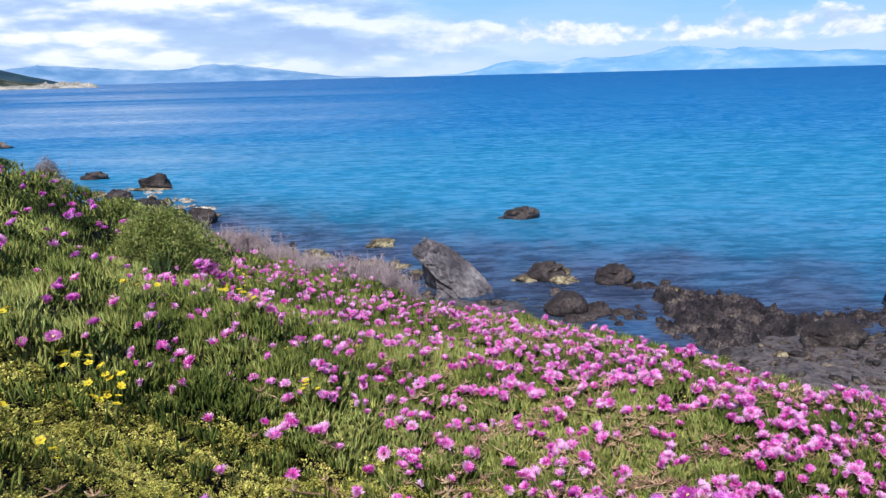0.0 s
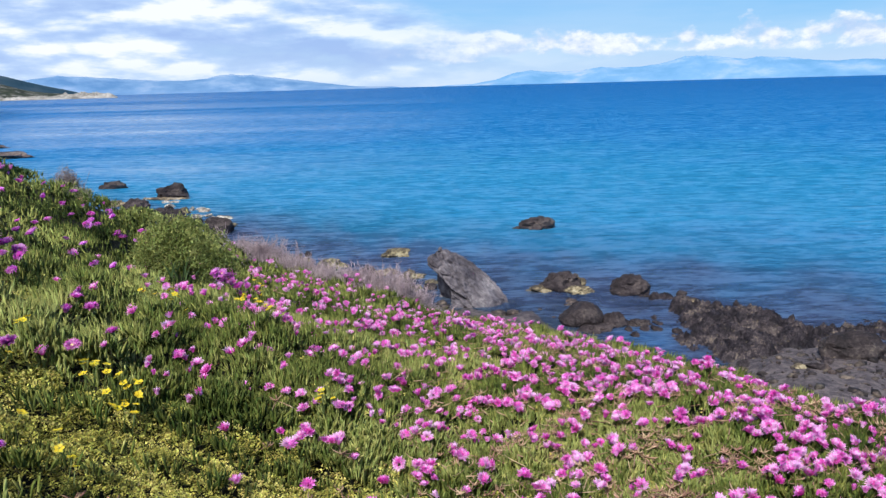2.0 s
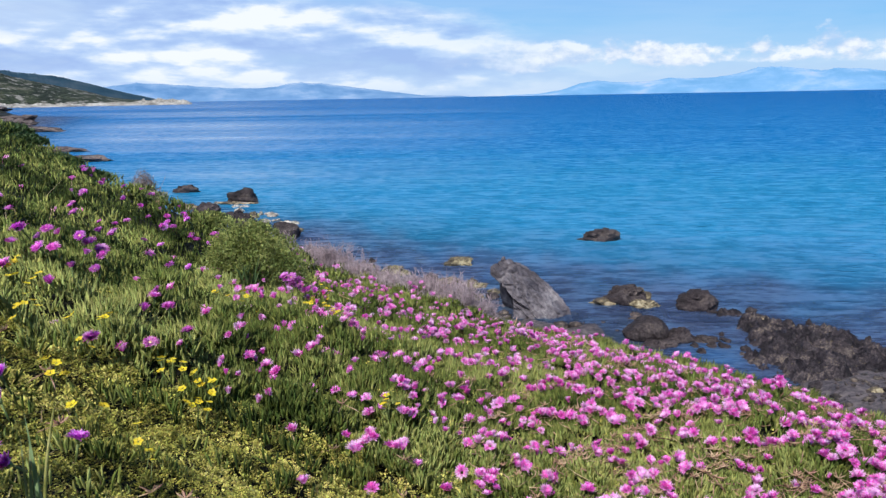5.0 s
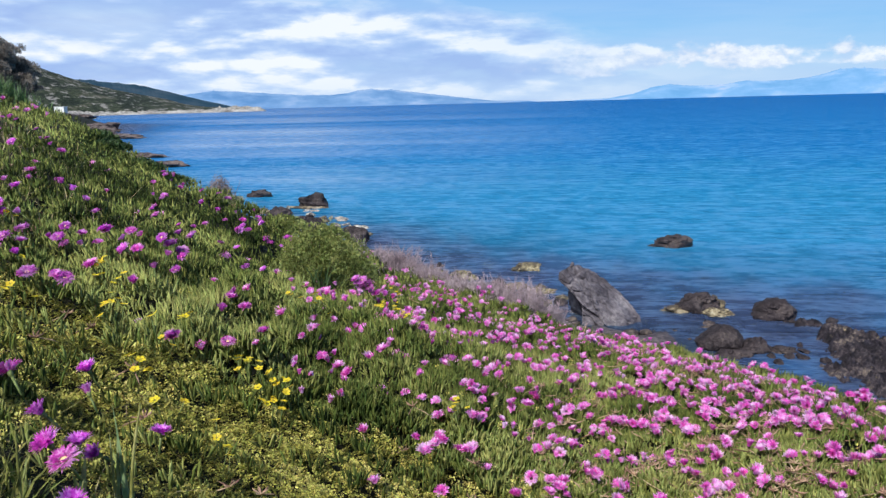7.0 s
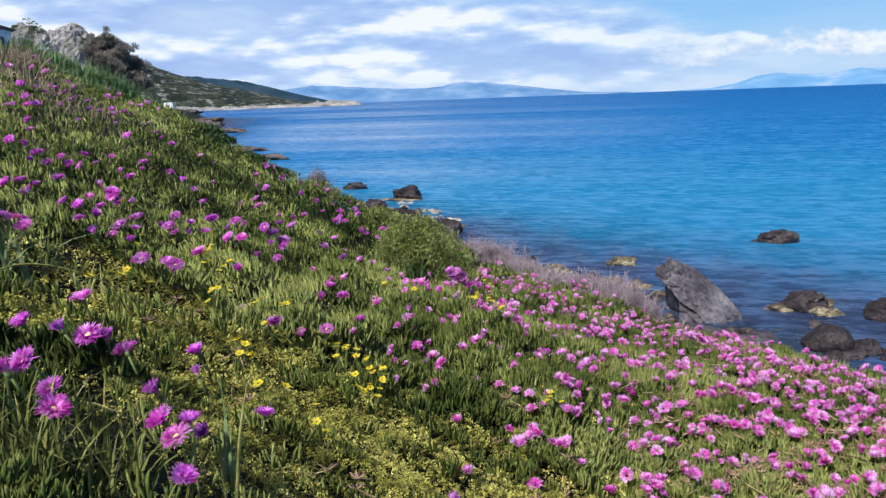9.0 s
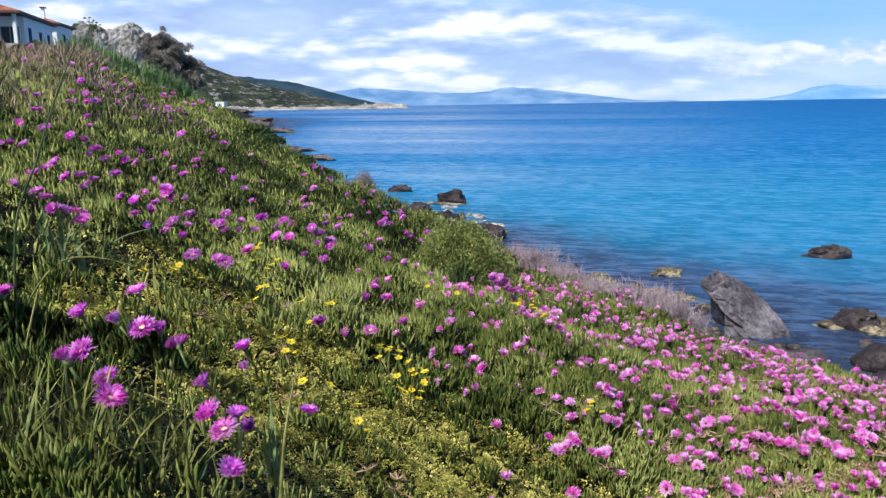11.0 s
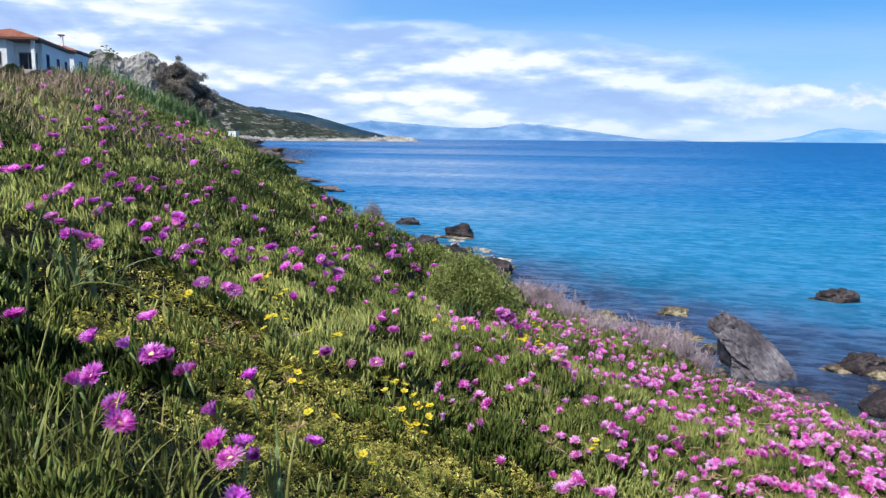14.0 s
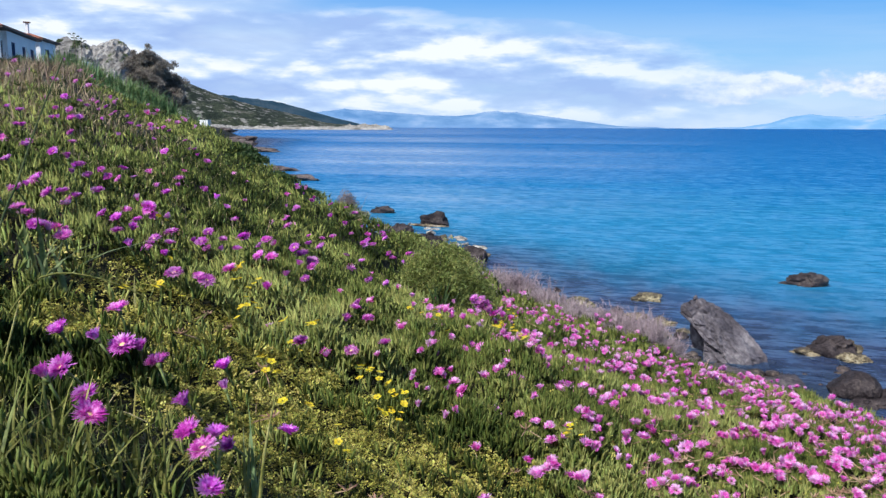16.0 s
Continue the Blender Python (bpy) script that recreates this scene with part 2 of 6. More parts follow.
def ground_material():
    m = bpy.data.materials.new("ground")
    m.use_nodes = True
    n = Nodes(m.node_tree)
    pos = n.add("NewGeometry").outputs["Position"]
    z = n.add("SeparateXYZ", inputs={"Vector": pos}).outputs[2]
    a, b, c = n.noise(pos, 1.1, 6, 0.6), n.noise(pos, 9, 6, 0.65), n.noise(pos, 60, 4, 0.6)
    mixed = n.math("MULTIPLY_ADD", c, 0.35, n.math("MULTIPLY_ADD", b, 0.45, n.math("MULTIPLY", a, 0.3)))
    # nearly black: the shade between the plants is put into this soil colour
    turf_with_shade = n.ramp(mixed, [(0.35, (0.004, 0.005, 0.003)), (0.5, (0.009, 0.010, 0.005)), (0.6, (0.020, 0.020, 0.009)), (0.72, (0.055, 0.045, 0.025))])
    shore = n.ramp(n.math("MULTIPLY_ADD", b, 0.4, n.math("MULTIPLY", mixed, 0.6)), [(0.36, (0.035, 0.029, 0.036)), (0.5, (0.095, 0.080, 0.090)), (0.58, (0.165, 0.138, 0.142)), (0.70, (0.26, 0.215, 0.19))])
    bed = n.ramp(n.math("MULTIPLY_ADD", b, 0.5, n.math("MULTIPLY", a, 0.5)), [(0.36, (0.010, 0.010, 0.018)), (0.5, (0.035, 0.034, 0.048)), (0.58, (0.085, 0.075, 0.08)), (0.68, (0.20, 0.175, 0.14))])
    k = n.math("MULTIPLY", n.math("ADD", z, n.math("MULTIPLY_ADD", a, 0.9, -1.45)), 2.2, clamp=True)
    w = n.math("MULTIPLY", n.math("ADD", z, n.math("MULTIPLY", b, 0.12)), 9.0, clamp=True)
    colour = n.mix(k, n.mix(w, bed, shore), turf_with_shade)
    p = n.add("BsdfPrincipled", inputs={"Base Color": colour, "Roughness": 0.85, "Specular IOR Level": 0.3})
    n.put(p.inputs["Normal"], n.add("Bump", inputs={"Height": mixed, "Strength": 0.8, "Distance": 0.05}))
    n.put(n.add("OutputMaterial").inputs[0], p)
    return m


def sea_material():
    m = bpy.data.materials.new("sea_water")
    m.use_nodes = True
    n = Nodes(m.node_tree)
    pos = n.add("NewGeometry").outputs["Position"]
    depth = n.add("Attribute", attribute_name="depth").outputs["Fac"]
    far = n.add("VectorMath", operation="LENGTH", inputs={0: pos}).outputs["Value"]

    def chop(length, turn, at, detail=3.0, distort=0.6):
        """Crests about length metres apart, somewhat wider than they are long."""
        return n.noise(n.stretch(pos, (0.55 / length, 1.35 / length, 1), rot=(0, 0, radians(turn)), at=(at, at * 0.7, 0)), 1.0, detail, 0.62, distort)

    fine, ripple, wavelet, wave, long_wave = chop(0.21, -3, 7.0), chop(0.52, -6, 3.0), chop(0.95, 4, 11.0), chop(2.4, 9, 23.0), chop(8.0, 14, 41.0)
    swell = n.noise(n.stretch(pos, (0.012, 0.06, 1), rot=(0, 0, radians(24))), 0.6, 4, 0.6, 0.2)
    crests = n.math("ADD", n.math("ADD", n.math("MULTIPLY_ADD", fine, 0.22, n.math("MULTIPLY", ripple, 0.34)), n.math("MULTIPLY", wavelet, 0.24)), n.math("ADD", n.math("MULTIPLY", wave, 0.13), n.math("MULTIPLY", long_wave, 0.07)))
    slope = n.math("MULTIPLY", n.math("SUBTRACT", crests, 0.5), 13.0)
    # the bed shows through near the shore; the colour goes with distance from the origin, turquoise then deep blue,
    # shifted in patches
    patch = n.noise(n.stretch(pos, (0.7, 1.2, 1)), 0.24, 5, 0.6, 0.5)
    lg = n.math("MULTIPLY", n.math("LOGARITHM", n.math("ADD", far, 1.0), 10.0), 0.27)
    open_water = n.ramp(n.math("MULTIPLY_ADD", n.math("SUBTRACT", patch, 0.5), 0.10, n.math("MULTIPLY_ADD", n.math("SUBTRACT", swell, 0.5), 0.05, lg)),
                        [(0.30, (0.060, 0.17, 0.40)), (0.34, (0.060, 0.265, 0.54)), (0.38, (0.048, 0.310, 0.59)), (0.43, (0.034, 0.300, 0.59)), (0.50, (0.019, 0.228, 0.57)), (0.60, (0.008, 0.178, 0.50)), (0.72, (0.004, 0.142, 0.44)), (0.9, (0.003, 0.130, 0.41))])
    shelving = n.math("MULTIPLY_ADD", n.math("ADD", depth, n.math("MULTIPLY", n.math("SUBTRACT", patch, 0.5), 0.55)), 2.6, -0.40, clamp=True)
    open_water = n.mix(shelving, (0.135, 0.190, 0.385, 1), open_water)
    # the shade of the wave faces is put into the colour by the crest pattern
    body_with_wave_shade = n.mix(n.math("MULTIPLY_ADD", slope, -0.40, 0.26, clamp=True), open_water, n.mix(0.60, open_water, (0.002, 0.035, 0.11, 1)))
    bump = n.add("Bump", inputs={"Height": crests, "Strength": 1.0, "Distance": 0.5})
    diffuse = n.add("BsdfDiffuse", inputs={"Color": body_with_wave_shade, "Normal": bump})
    clear = n.add("BsdfTransparent", inputs={"Color": (0.62, 0.80, 0.90, 1)})
    thick = n.math("POWER", n.math("MULTIPLY_ADD", depth, 1.0, 0.10, clamp=True), 0.7)
    water = n.add("MixShader", inputs={0: thick, 1: clear, 2: diffuse})
    gloss = n.add("BsdfGlossy", inputs={"Color": (0.86, 0.93, 1, 1), "Roughness": 0.30, "Normal": n.add("Bump", inputs={"Height": crests, "Strength": 1.0, "Distance": 0.12})})
    # sheen painted by the crest pattern: the backs of the wavelets mirror the low sky
    painted_sheen = n.math("MULTIPLY_ADD", slope, 0.36, 0.11, clamp=True)
    painted_sheen = n.math("MINIMUM", painted_sheen, 0.42)
    # sheltered water along the near coast lies smooth and mirrors the bright sky, in bands
    sep = n.add("SeparateXYZ", inputs={"Vector": pos}).outputs
    lee = n.math("MULTIPLY_ADD", n.math("DIVIDE", sep[0], n.math("MAXIMUM", sep[1], 1.0)), -2.4, 0.14, clamp=True)
    lee = n.math("MULTIPLY", lee, n.math("MULTIPLY", n.math("MULTIPLY_ADD", far, 0.06, -0.7, clamp=True), n.math("MULTIPLY_ADD", depth, 1.0, -0.3, clamp=True)))
    lane = n.noise(n.stretch(pos, (0.0022, 0.030, 1), rot=(0, 0, radians(20))), 1.0, 4, 0.6, 0.1)
    calm = n.math("MULTIPLY", lee, n.math("MULTIPLY_ADD", n.math("SUBTRACT", lane, 0.5), 4.5, 0.40, clamp=True))
    rough_water = n.add("MixShader", inputs={0: painted_sheen, 1: water, 2: gloss})
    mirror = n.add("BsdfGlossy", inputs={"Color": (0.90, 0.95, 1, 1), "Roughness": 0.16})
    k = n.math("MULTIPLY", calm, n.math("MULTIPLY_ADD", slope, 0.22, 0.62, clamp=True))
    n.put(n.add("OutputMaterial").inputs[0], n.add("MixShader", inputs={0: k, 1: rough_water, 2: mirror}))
    return m


def painted_haze_material(name, stops, glow, scale):
    """Far mountains as a backdrop: the haze of the air is painted into the colour, which also glows."""
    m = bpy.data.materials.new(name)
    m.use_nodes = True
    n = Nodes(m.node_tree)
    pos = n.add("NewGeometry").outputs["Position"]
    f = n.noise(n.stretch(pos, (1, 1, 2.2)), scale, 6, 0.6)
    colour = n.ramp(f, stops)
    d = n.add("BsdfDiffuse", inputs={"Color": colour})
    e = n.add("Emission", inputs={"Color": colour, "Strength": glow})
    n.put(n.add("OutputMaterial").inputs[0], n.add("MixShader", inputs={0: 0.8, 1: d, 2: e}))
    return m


M_GROUND, M_SEA = ground_material(), sea_material()
M_ROCK = material("dark_volcanic_rock", [(0.32, (0.014, 0.011, 0.012)), (0.5, (0.042, 0.032, 0.035)), (0.62, (0.08, 0.064, 0.064)), (0.78, (0.16, 0.13, 0.11))], 2.4, 26, 0.75, 0.9, 0.05, world_space=False, varied=0.3)
M_BOULDER = material("purple_grey_rock", [(0.32, (0.056, 0.049, 0.059)), (0.48, (0.120, 0.107, 0.123)), (0.62, (0.188, 0.169, 0.187)), (0.78, (0.31, 0.285, 0.295))], 1.5, 11, 0.75, 1.0, 0.06, world_space=False)
M_PALE_ROCK = material("pale_encrusted_rock", [(0.34, (0.05, 0.042, 0.035)), (0.48, (0.13, 0.105, 0.07)), (0.58, (0.28, 0.23, 0.14)), (0.75, (0.50, 0.45, 0.33))], 3.0, 18, 0.8, 0.8, 0.04, world_space=False, varied=0.25)
M_LEDGE = material("brown_ledge_rock", [(0.32, (0.045, 0.034, 0.034)), (0.5, (0.12, 0.092, 0.088)), (0.62, (0.20, 0.16, 0.15)), (0.78, (0.32, 0.27, 0.24))], 1.2, 9, 0.8, 0.9, 0.1, world_space=False, varied=0.3)
M_CRAG = material("grey_limestone", [(0.3, (0.16, 0.15, 0.14)), (0.5, (0.36, 0.34, 0.32)), (0.7, (0.55, 0.52, 0.48))], 0.22, 1.2, 0.9, 1.0, 1.2, spots=((0.06, 0.08, 0.035), 0.56, 0.35))


# ---- building helpers ----
def raw_mesh(name, verts, faces, mats=(), smooth_shade=True, attribute=None):
    """A mesh from arrays: faces is a list of index arrays (k, 3) or (k, 4)."""
    me = bpy.data.meshes.new(name)
    verts = np.asarray(verts, np.float32)
    faces = [np.asarray(f, np.int32) for f in faces if len(f)]
    loops = np.concatenate([f.ravel() for f in faces])
    totals = np.concatenate([np.full(len(f), f.shape[1], np.int32) for f in faces])
    starts = np.concatenate([[0], np.cumsum(totals)[:-1]]).astype(np.int32)
    me.vertices.add(len(verts)), me.loops.add(len(loops)), me.polygons.add(len(totals))
    me.vertices.foreach_set("co", verts.ravel())
    me.loops.foreach_set("vertex_index", loops)
    me.polygons.foreach_set("loop_start", starts)
    if smooth_shade:
        me.polygons.foreach_set("use_smooth", np.ones(len(totals), bool))
    if attribute is not None:
        me.attributes.new(attribute[0], "FLOAT", "POINT").data.foreach_set("value", np.asarray(attribute[1], np.float32))
    for m in mats:
        me.materials.append(m)
    me.update(calc_edges=True)
    return me


def from_bm(name, bm, mat, smooth_shade=True):
    me = bpy.data.meshes.new(name)
    if smooth_shade:
        for f in bm.faces:
            f.smooth = True
    bm.to_mesh(me)
    bm.free()
    me.materials.append(mat)
    return me


def part(name, me, parent, label="", at=None):
    ob = new(name, me)
    ob.parent = parent
    if at is not None:
        ob.matrix_basis = at
    return tagged(ob, label)


def grid_faces(rows, cols, wrap=False):
    i, j = np.meshgrid(np.arange(rows - 1), np.arange(cols if wrap else cols - 1), indexing="ij")
    i, j = i.ravel(), j.ravel()
    k = (j + 1) % cols
    return np.stack([i * cols + j, i * cols + k, (i + 1) * cols + k, (i + 1) * cols + j], 1)


# ---- ground and sea ----
def polar_sheet(name, mat, height, r0, r1, ratio, depth=False):
    az = np.radians(np.concatenate([np.arange(-180, -62, 4.0), np.arange(-62, 40, 0.4), np.arange(40, 180, 4.0)]))
    n = int(math.log(r1 / r0) / math.log(ratio)) + 2
    r = np.geomspace(r0, r1, n)
    a, rr = np.meshgrid(az, r)
    x, y = (np.sin(a) * rr).ravel(), (np.cos(a) * rr).ravel()
    z = height(x, y)
    verts = np.concatenate([np.stack([x, y, z], 1), [[0, 0, float(height(np.zeros(1), np.zeros(1))[0])]]])
    quads = grid_faces(n, len(az), wrap=True)[:, ::-1]
    j = np.arange(len(az))
    fan = np.stack([np.full(len(az), len(verts) - 1), (j + 1) % len(az), j], 1)
    att = None
    if depth:
        att = ("depth", np.clip(-ground_height(verts[:, 0], verts[:, 1]), 0, 10))
    return raw_mesh(name, verts, [quads, fan], [mat], attribute=att)


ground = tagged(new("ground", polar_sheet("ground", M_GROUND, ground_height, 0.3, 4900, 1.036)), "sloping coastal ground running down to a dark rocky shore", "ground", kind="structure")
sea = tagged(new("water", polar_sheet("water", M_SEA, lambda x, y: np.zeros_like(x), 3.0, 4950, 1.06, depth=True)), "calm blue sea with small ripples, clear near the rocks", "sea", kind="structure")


# ---- far land ----
def ridge(name, mat, outline, radius, depth, label, category, rough=0.05, seed=1, foot=-3.0):
    """A range of hills: outline gives degrees clockwise from +y and height in metres; it falls to the water towards the viewer and behind."""
    a = np.arange(outline[0][0], outline[-1][0], 0.06)
    top = np.interp(a, [o[0] for o in outline], [o[1] for o in outline])
    steps = np.linspace(0, 1, 16)
    verts = []
    for u in steps:
        r = radius + depth * u
        prof = math.sin(min(u / 0.55, 1.0) * math.pi / 2) ** 0.85 if u <= 0.55 else math.cos((u - 0.55) / 0.45 * math.pi / 2)
        x, y = np.sin(np.radians(a)) * r, np.cos(np.radians(a)) * r
        w = 0.7 * waves(a * 1.0, np.full_like(a, u * 3.1), 1.3, seed) + 0.5 * waves(a, np.full_like(a, u * 5.1), 0.45, seed + 1) + 0.5 * waves(a, np.full_like(a, u * 9.1), 0.2, seed + 2)
        z = foot + (top - foot) * prof * (1 + rough * w * (1 - 0.9 * abs(u - 0.55) / 0.55 if abs(u - 0.55) > 0.02 else 0.15))
        verts.append(np.stack([x, y, z], 1))
    me = raw_mesh(name, np.concatenate(verts), [grid_faces(len(steps), len(a))[:, ::-1]], [mat])
    return tagged(new(name, me), label, category, kind="structure")


# the blue of these three is painted-in haze, lit mostly by its own glow
M_MOUNTAIN_L = painted_haze_material("mountain_painted_haze", [(0.34, (0.15, 0.32, 0.61)), (0.5, (0.24, 0.42, 0.71)), (0.62, (0.38, 0.54, 0.79)), (0.74, (0.55, 0.63, 0.78))], 0.95, 0.005)
M_MOUNTAIN_R = painted_haze_material("pale_mountain_painted_haze", [(0.34, (0.19, 0.44, 0.76)), (0.5, (0.27, 0.52, 0.84)), (0.62, (0.42, 0.62, 0.89)), (0.74, (0.62, 0.68, 0.85))], 0.98, 0.005)
M_HILL_FAR = painted_haze_material("far_wooded_hill_painted_haze", [(0.3, (0.035, 0.085, 0.14)), (0.5, (0.06, 0.12, 0.18)), (0.7, (0.12, 0.17, 0.22))], 0.6, 0.012)
M_HILL = material("scrub_hill", [(0.40, (0.012, 0.020, 0.013)), (0.5, (0.026, 0.038, 0.022)), (0.60, (0.050, 0.060, 0.034)), (0.74, (0.14, 0.13, 0.11))], 0.03, 0.16, 0.9, 1.0, 6.0, spots=((0.28, 0.265, 0.245), 0.55, 0.075))
M_SHORE_ROCK = material("white_shore_rock", [(0.3, (0.13, 0.12, 0.105)), (0.5, (0.36, 0.34, 0.31)), (0.7, (0.62, 0.59, 0.55))], 0.05, 0.4, 0.9, 0.8, 2.0)

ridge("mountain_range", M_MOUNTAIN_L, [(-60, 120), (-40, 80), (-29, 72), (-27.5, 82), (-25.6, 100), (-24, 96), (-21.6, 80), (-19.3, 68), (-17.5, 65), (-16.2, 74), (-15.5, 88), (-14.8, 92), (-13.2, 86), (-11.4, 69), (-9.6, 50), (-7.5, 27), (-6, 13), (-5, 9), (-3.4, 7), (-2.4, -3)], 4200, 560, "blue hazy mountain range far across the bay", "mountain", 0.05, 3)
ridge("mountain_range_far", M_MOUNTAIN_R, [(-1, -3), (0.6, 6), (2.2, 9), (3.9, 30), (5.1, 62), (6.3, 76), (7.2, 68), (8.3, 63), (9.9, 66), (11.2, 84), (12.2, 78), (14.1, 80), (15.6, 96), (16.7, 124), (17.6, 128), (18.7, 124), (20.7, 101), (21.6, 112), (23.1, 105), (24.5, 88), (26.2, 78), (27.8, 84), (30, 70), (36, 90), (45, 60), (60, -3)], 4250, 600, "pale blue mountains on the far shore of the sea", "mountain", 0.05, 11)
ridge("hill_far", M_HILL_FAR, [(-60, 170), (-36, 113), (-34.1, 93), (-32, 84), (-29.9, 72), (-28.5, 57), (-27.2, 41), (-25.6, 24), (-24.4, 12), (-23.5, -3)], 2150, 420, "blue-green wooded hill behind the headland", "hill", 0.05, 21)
ridge("hill", M_HILL, [(-60, 130), (-46, 110), (-39, 96), (-37.8, 85), (-36.1, 68), (-34.1, 51), (-32.5, 40), (-31, 32), (-28.6, 21), (-27.3, 12), (-26, 8), (-24.6, 6), (-23.4, 5), (-22.4, -3)], 1060, 380, "dark scrub-covered hill with grey rock showing through", "hill", 0.035, 31)
ridge("shore_ledge", M_SHORE_ROCK, [(-42, 6), (-37, 6), (-33.9, 4.4), (-31.5, 3.4), (-29, 3.0), (-27.6, 3.6), (-26.2, 3.4), (-25.2, 4.8), (-24.4, 6.4), (-23.8, 5.6), (-23.3, 7), (-22.9, 5.4), (-22.5, 5), (-22.1, 2.5), (-21.8, -3)], 1030, 60, "white rock ledge along the foot of the headland", "rock ledge", 0.3, 41)


# ---- rocks ----
def rock_mesh(name, size, seed, mat, rough=0.34, cuts=7, sub=4, lean=0.0):
    """A broken stone about size across: a ball cut by random planes, then roughened."""
    rng = random.Random(seed)
    bm = bmesh.new()
    bmesh.ops.create_icosphere(bm, subdivisions=sub, radius=1.0)
    planes = []
    for k in range(cuts):
        v = Vector((rng.uniform(-1, 1), rng.uniform(-1, 1), rng.uniform(-0.3, 1))).normalized()
        planes.append((v, rng.uniform(0.45, 0.85)))
    off = Vector((seed * 3.7 % 50, seed * 1.3 % 50, seed * 2.1 % 50))
    for v in bm.verts:
        p = v.co.copy()
        for nrm, d in planes:
            e = p.dot(nrm) - d
            if e > 0:
                p -= nrm * e * 0.92
        q = p * 1.5 + off
        h = noise.fractal(q, 0.9, 2.2, 5) * rough + (noise.ridged_multi_fractal(q * 1.7, 0.9, 2.3, 4, 1.0, 2.0) - 1.1) * rough * 0.42
        h += noise.noise(q * 6.0) * rough * 0.14
        p += v.co.normalized() * h
        p.x += lean * p.z
        v.co = Vector((p.x * size[0], p.y * size[1], p.z * size[2]))
    return from_bm(name, bm, mat, False)


def rock(x, y, w, h, seed, label, mat=None, d=None, turn=0.0, sink=0.25, name="rock", **kw):
    """w, d across, h above the water or ground."""
    size = (w / 1.75, (d or w * 0.8) / 1.75, h / (1 - sink) / 1.6)
    ob = new(name, rock_mesh(name, size, seed, mat or M_ROCK, **kw))
    z = max(float(ground_height(np.array([x]), np.array([y]))[0]), -0.35)
    base = max(z, 0.0)
    ob.matrix_basis = pose(x, y, base + size[2] * 0.8 * (1 - 2 * sink), 0, 0, turn)
    return tagged(ob, label, "rock", "rocks along the shore")


def big_boulder():
    """A leaning wedge of rock: one broad fractured face, split by a long crack, its other side hollowed underneath."""
    corners = [(0.27, 0.30, 1.17), (0.05, 0.12, 1.02), (0.0, 0.10, 0.84), (0.56, 0.42, 1.02), (0.34, -0.05, 0.46), (0.56, -0.16, -0.35), (0.95, -0.34, -0.35), (1.45, -0.26, -0.35), (1.60, 0.0, -0.35), (1.55, 0.1, 0.14),
               (1.22, 0.34, 0.52), (0.94, 0.40, 0.78), (0.30, 0.52, -0.35), (1.3, 0.8, -0.35), (0.5, 0.7, 0.7), (0.10, 0.30, -0.35), (0.08, 0.34, 0.40), (0.75, -0.20, 0.42), (1.25, -0.16, 0.22)]
    bm = bmesh.new()
    for c in corners:
        bm.verts.new(c)
    hull = bmesh.ops.convex_hull(bm, input=bm.verts[:])
    bmesh.ops.delete(bm, geom=[v for v in hull["geom_interior"] if isinstance(v, bmesh.types.BMVert)], context="VERTS")
    bmesh.ops.triangulate(bm, faces=bm.faces[:])
    for k in range(5):
        bmesh.ops.subdivide_edges(bm, edges=[e for e in bm.edges if e.calc_length() > 0.028], cuts=1, use_grid_fill=True)
        bmesh.ops.triangulate(bm, faces=[f for f in bm.faces if len(f.verts) > 3])
    bm.normal_update()
    for v in bm.verts:
        p, nrm = v.co.copy(), v.normal.copy()
        along, across = p.x * 0.72 - p.z * 0.69, p.x * 0.69 + p.z * 0.72
        bed = noise.fractal(Vector((along * 1.1, p.y * 2.0, across * 5.0)), 0.8, 2.2, 5)
        step = math.floor((across + 0.10 * noise.noise(p * 2.1)) * 5.5 + 0.8 * noise.noise(Vector((along * 1.3, 1.7, across)))) / 5.5 - across
        groove = abs(noise.noise(Vector((along * 1.6, p.y * 3.0, across * 15.0))))
        chip = noise.voronoi(Vector((along * 2.4, p.y * 2.4, across * 4.2)))[0]
        fine = noise.voronoi(Vector((along * 6.0, p.y * 6.0, across * 11.0)))[0]
        h = 0.03 * bed + 0.018 * noise.fractal(p * 7.0, 0.8, 2.2, 4) + 0.05 * step - 0.015 * max(0.0, 0.22 - groove) / 0.22
        # the weathered flank stands back behind a jagged edge; the broken face before it is chipped
        flank = max(0.0, min(1.0, (p.x + 0.28 * p.z - 0.80 + 0.10 * noise.noise(p * 3.3)) * 9))
        front = max(0.0, min(1.0, -nrm.y * 3 - 0.4))
        h += (1 - flank) * (0.10 * (0.45 - min(chip[0], 0.9)) - 0.05 * max(0.0, 1 - (chip[1] - chip[0]) * 9) + 0.03 * (0.4 - min(fine[0], 0.8))) - 0.07 * flank * front + 0.03
        # the long crack and the block below it, set back
        edge = 0.86 - 0.88 * p.x + 0.05 * noise.noise(p * 4.0) - p.z
        if p.x < 1.0:
            h -= 0.05 * max(0.0, min(1.0, edge * 25)) * max(0.0, min(1.0, (1.0 - p.x) * 4)) + 0.07 * max(0.0, 1 - abs(edge - 0.02) * 40)
        for lx, lz, ang, r in ((0.5, 0.9, -0.3, 0.25), (0.8, 0.55, -0.9, 0.30), (1.15, 0.3, -0.75, 0.3), (0.35, 0.98, 0.4, 0.16), (0.62, 0.65, -1.3, 0.2)):
            dx, dz = p.x - lx, p.z - lz
            u, w = dx * math.cos(ang) + dz * math.sin(ang), -dx * math.sin(ang) + dz * math.cos(ang) + 0.02 * noise.noise(p * 9)
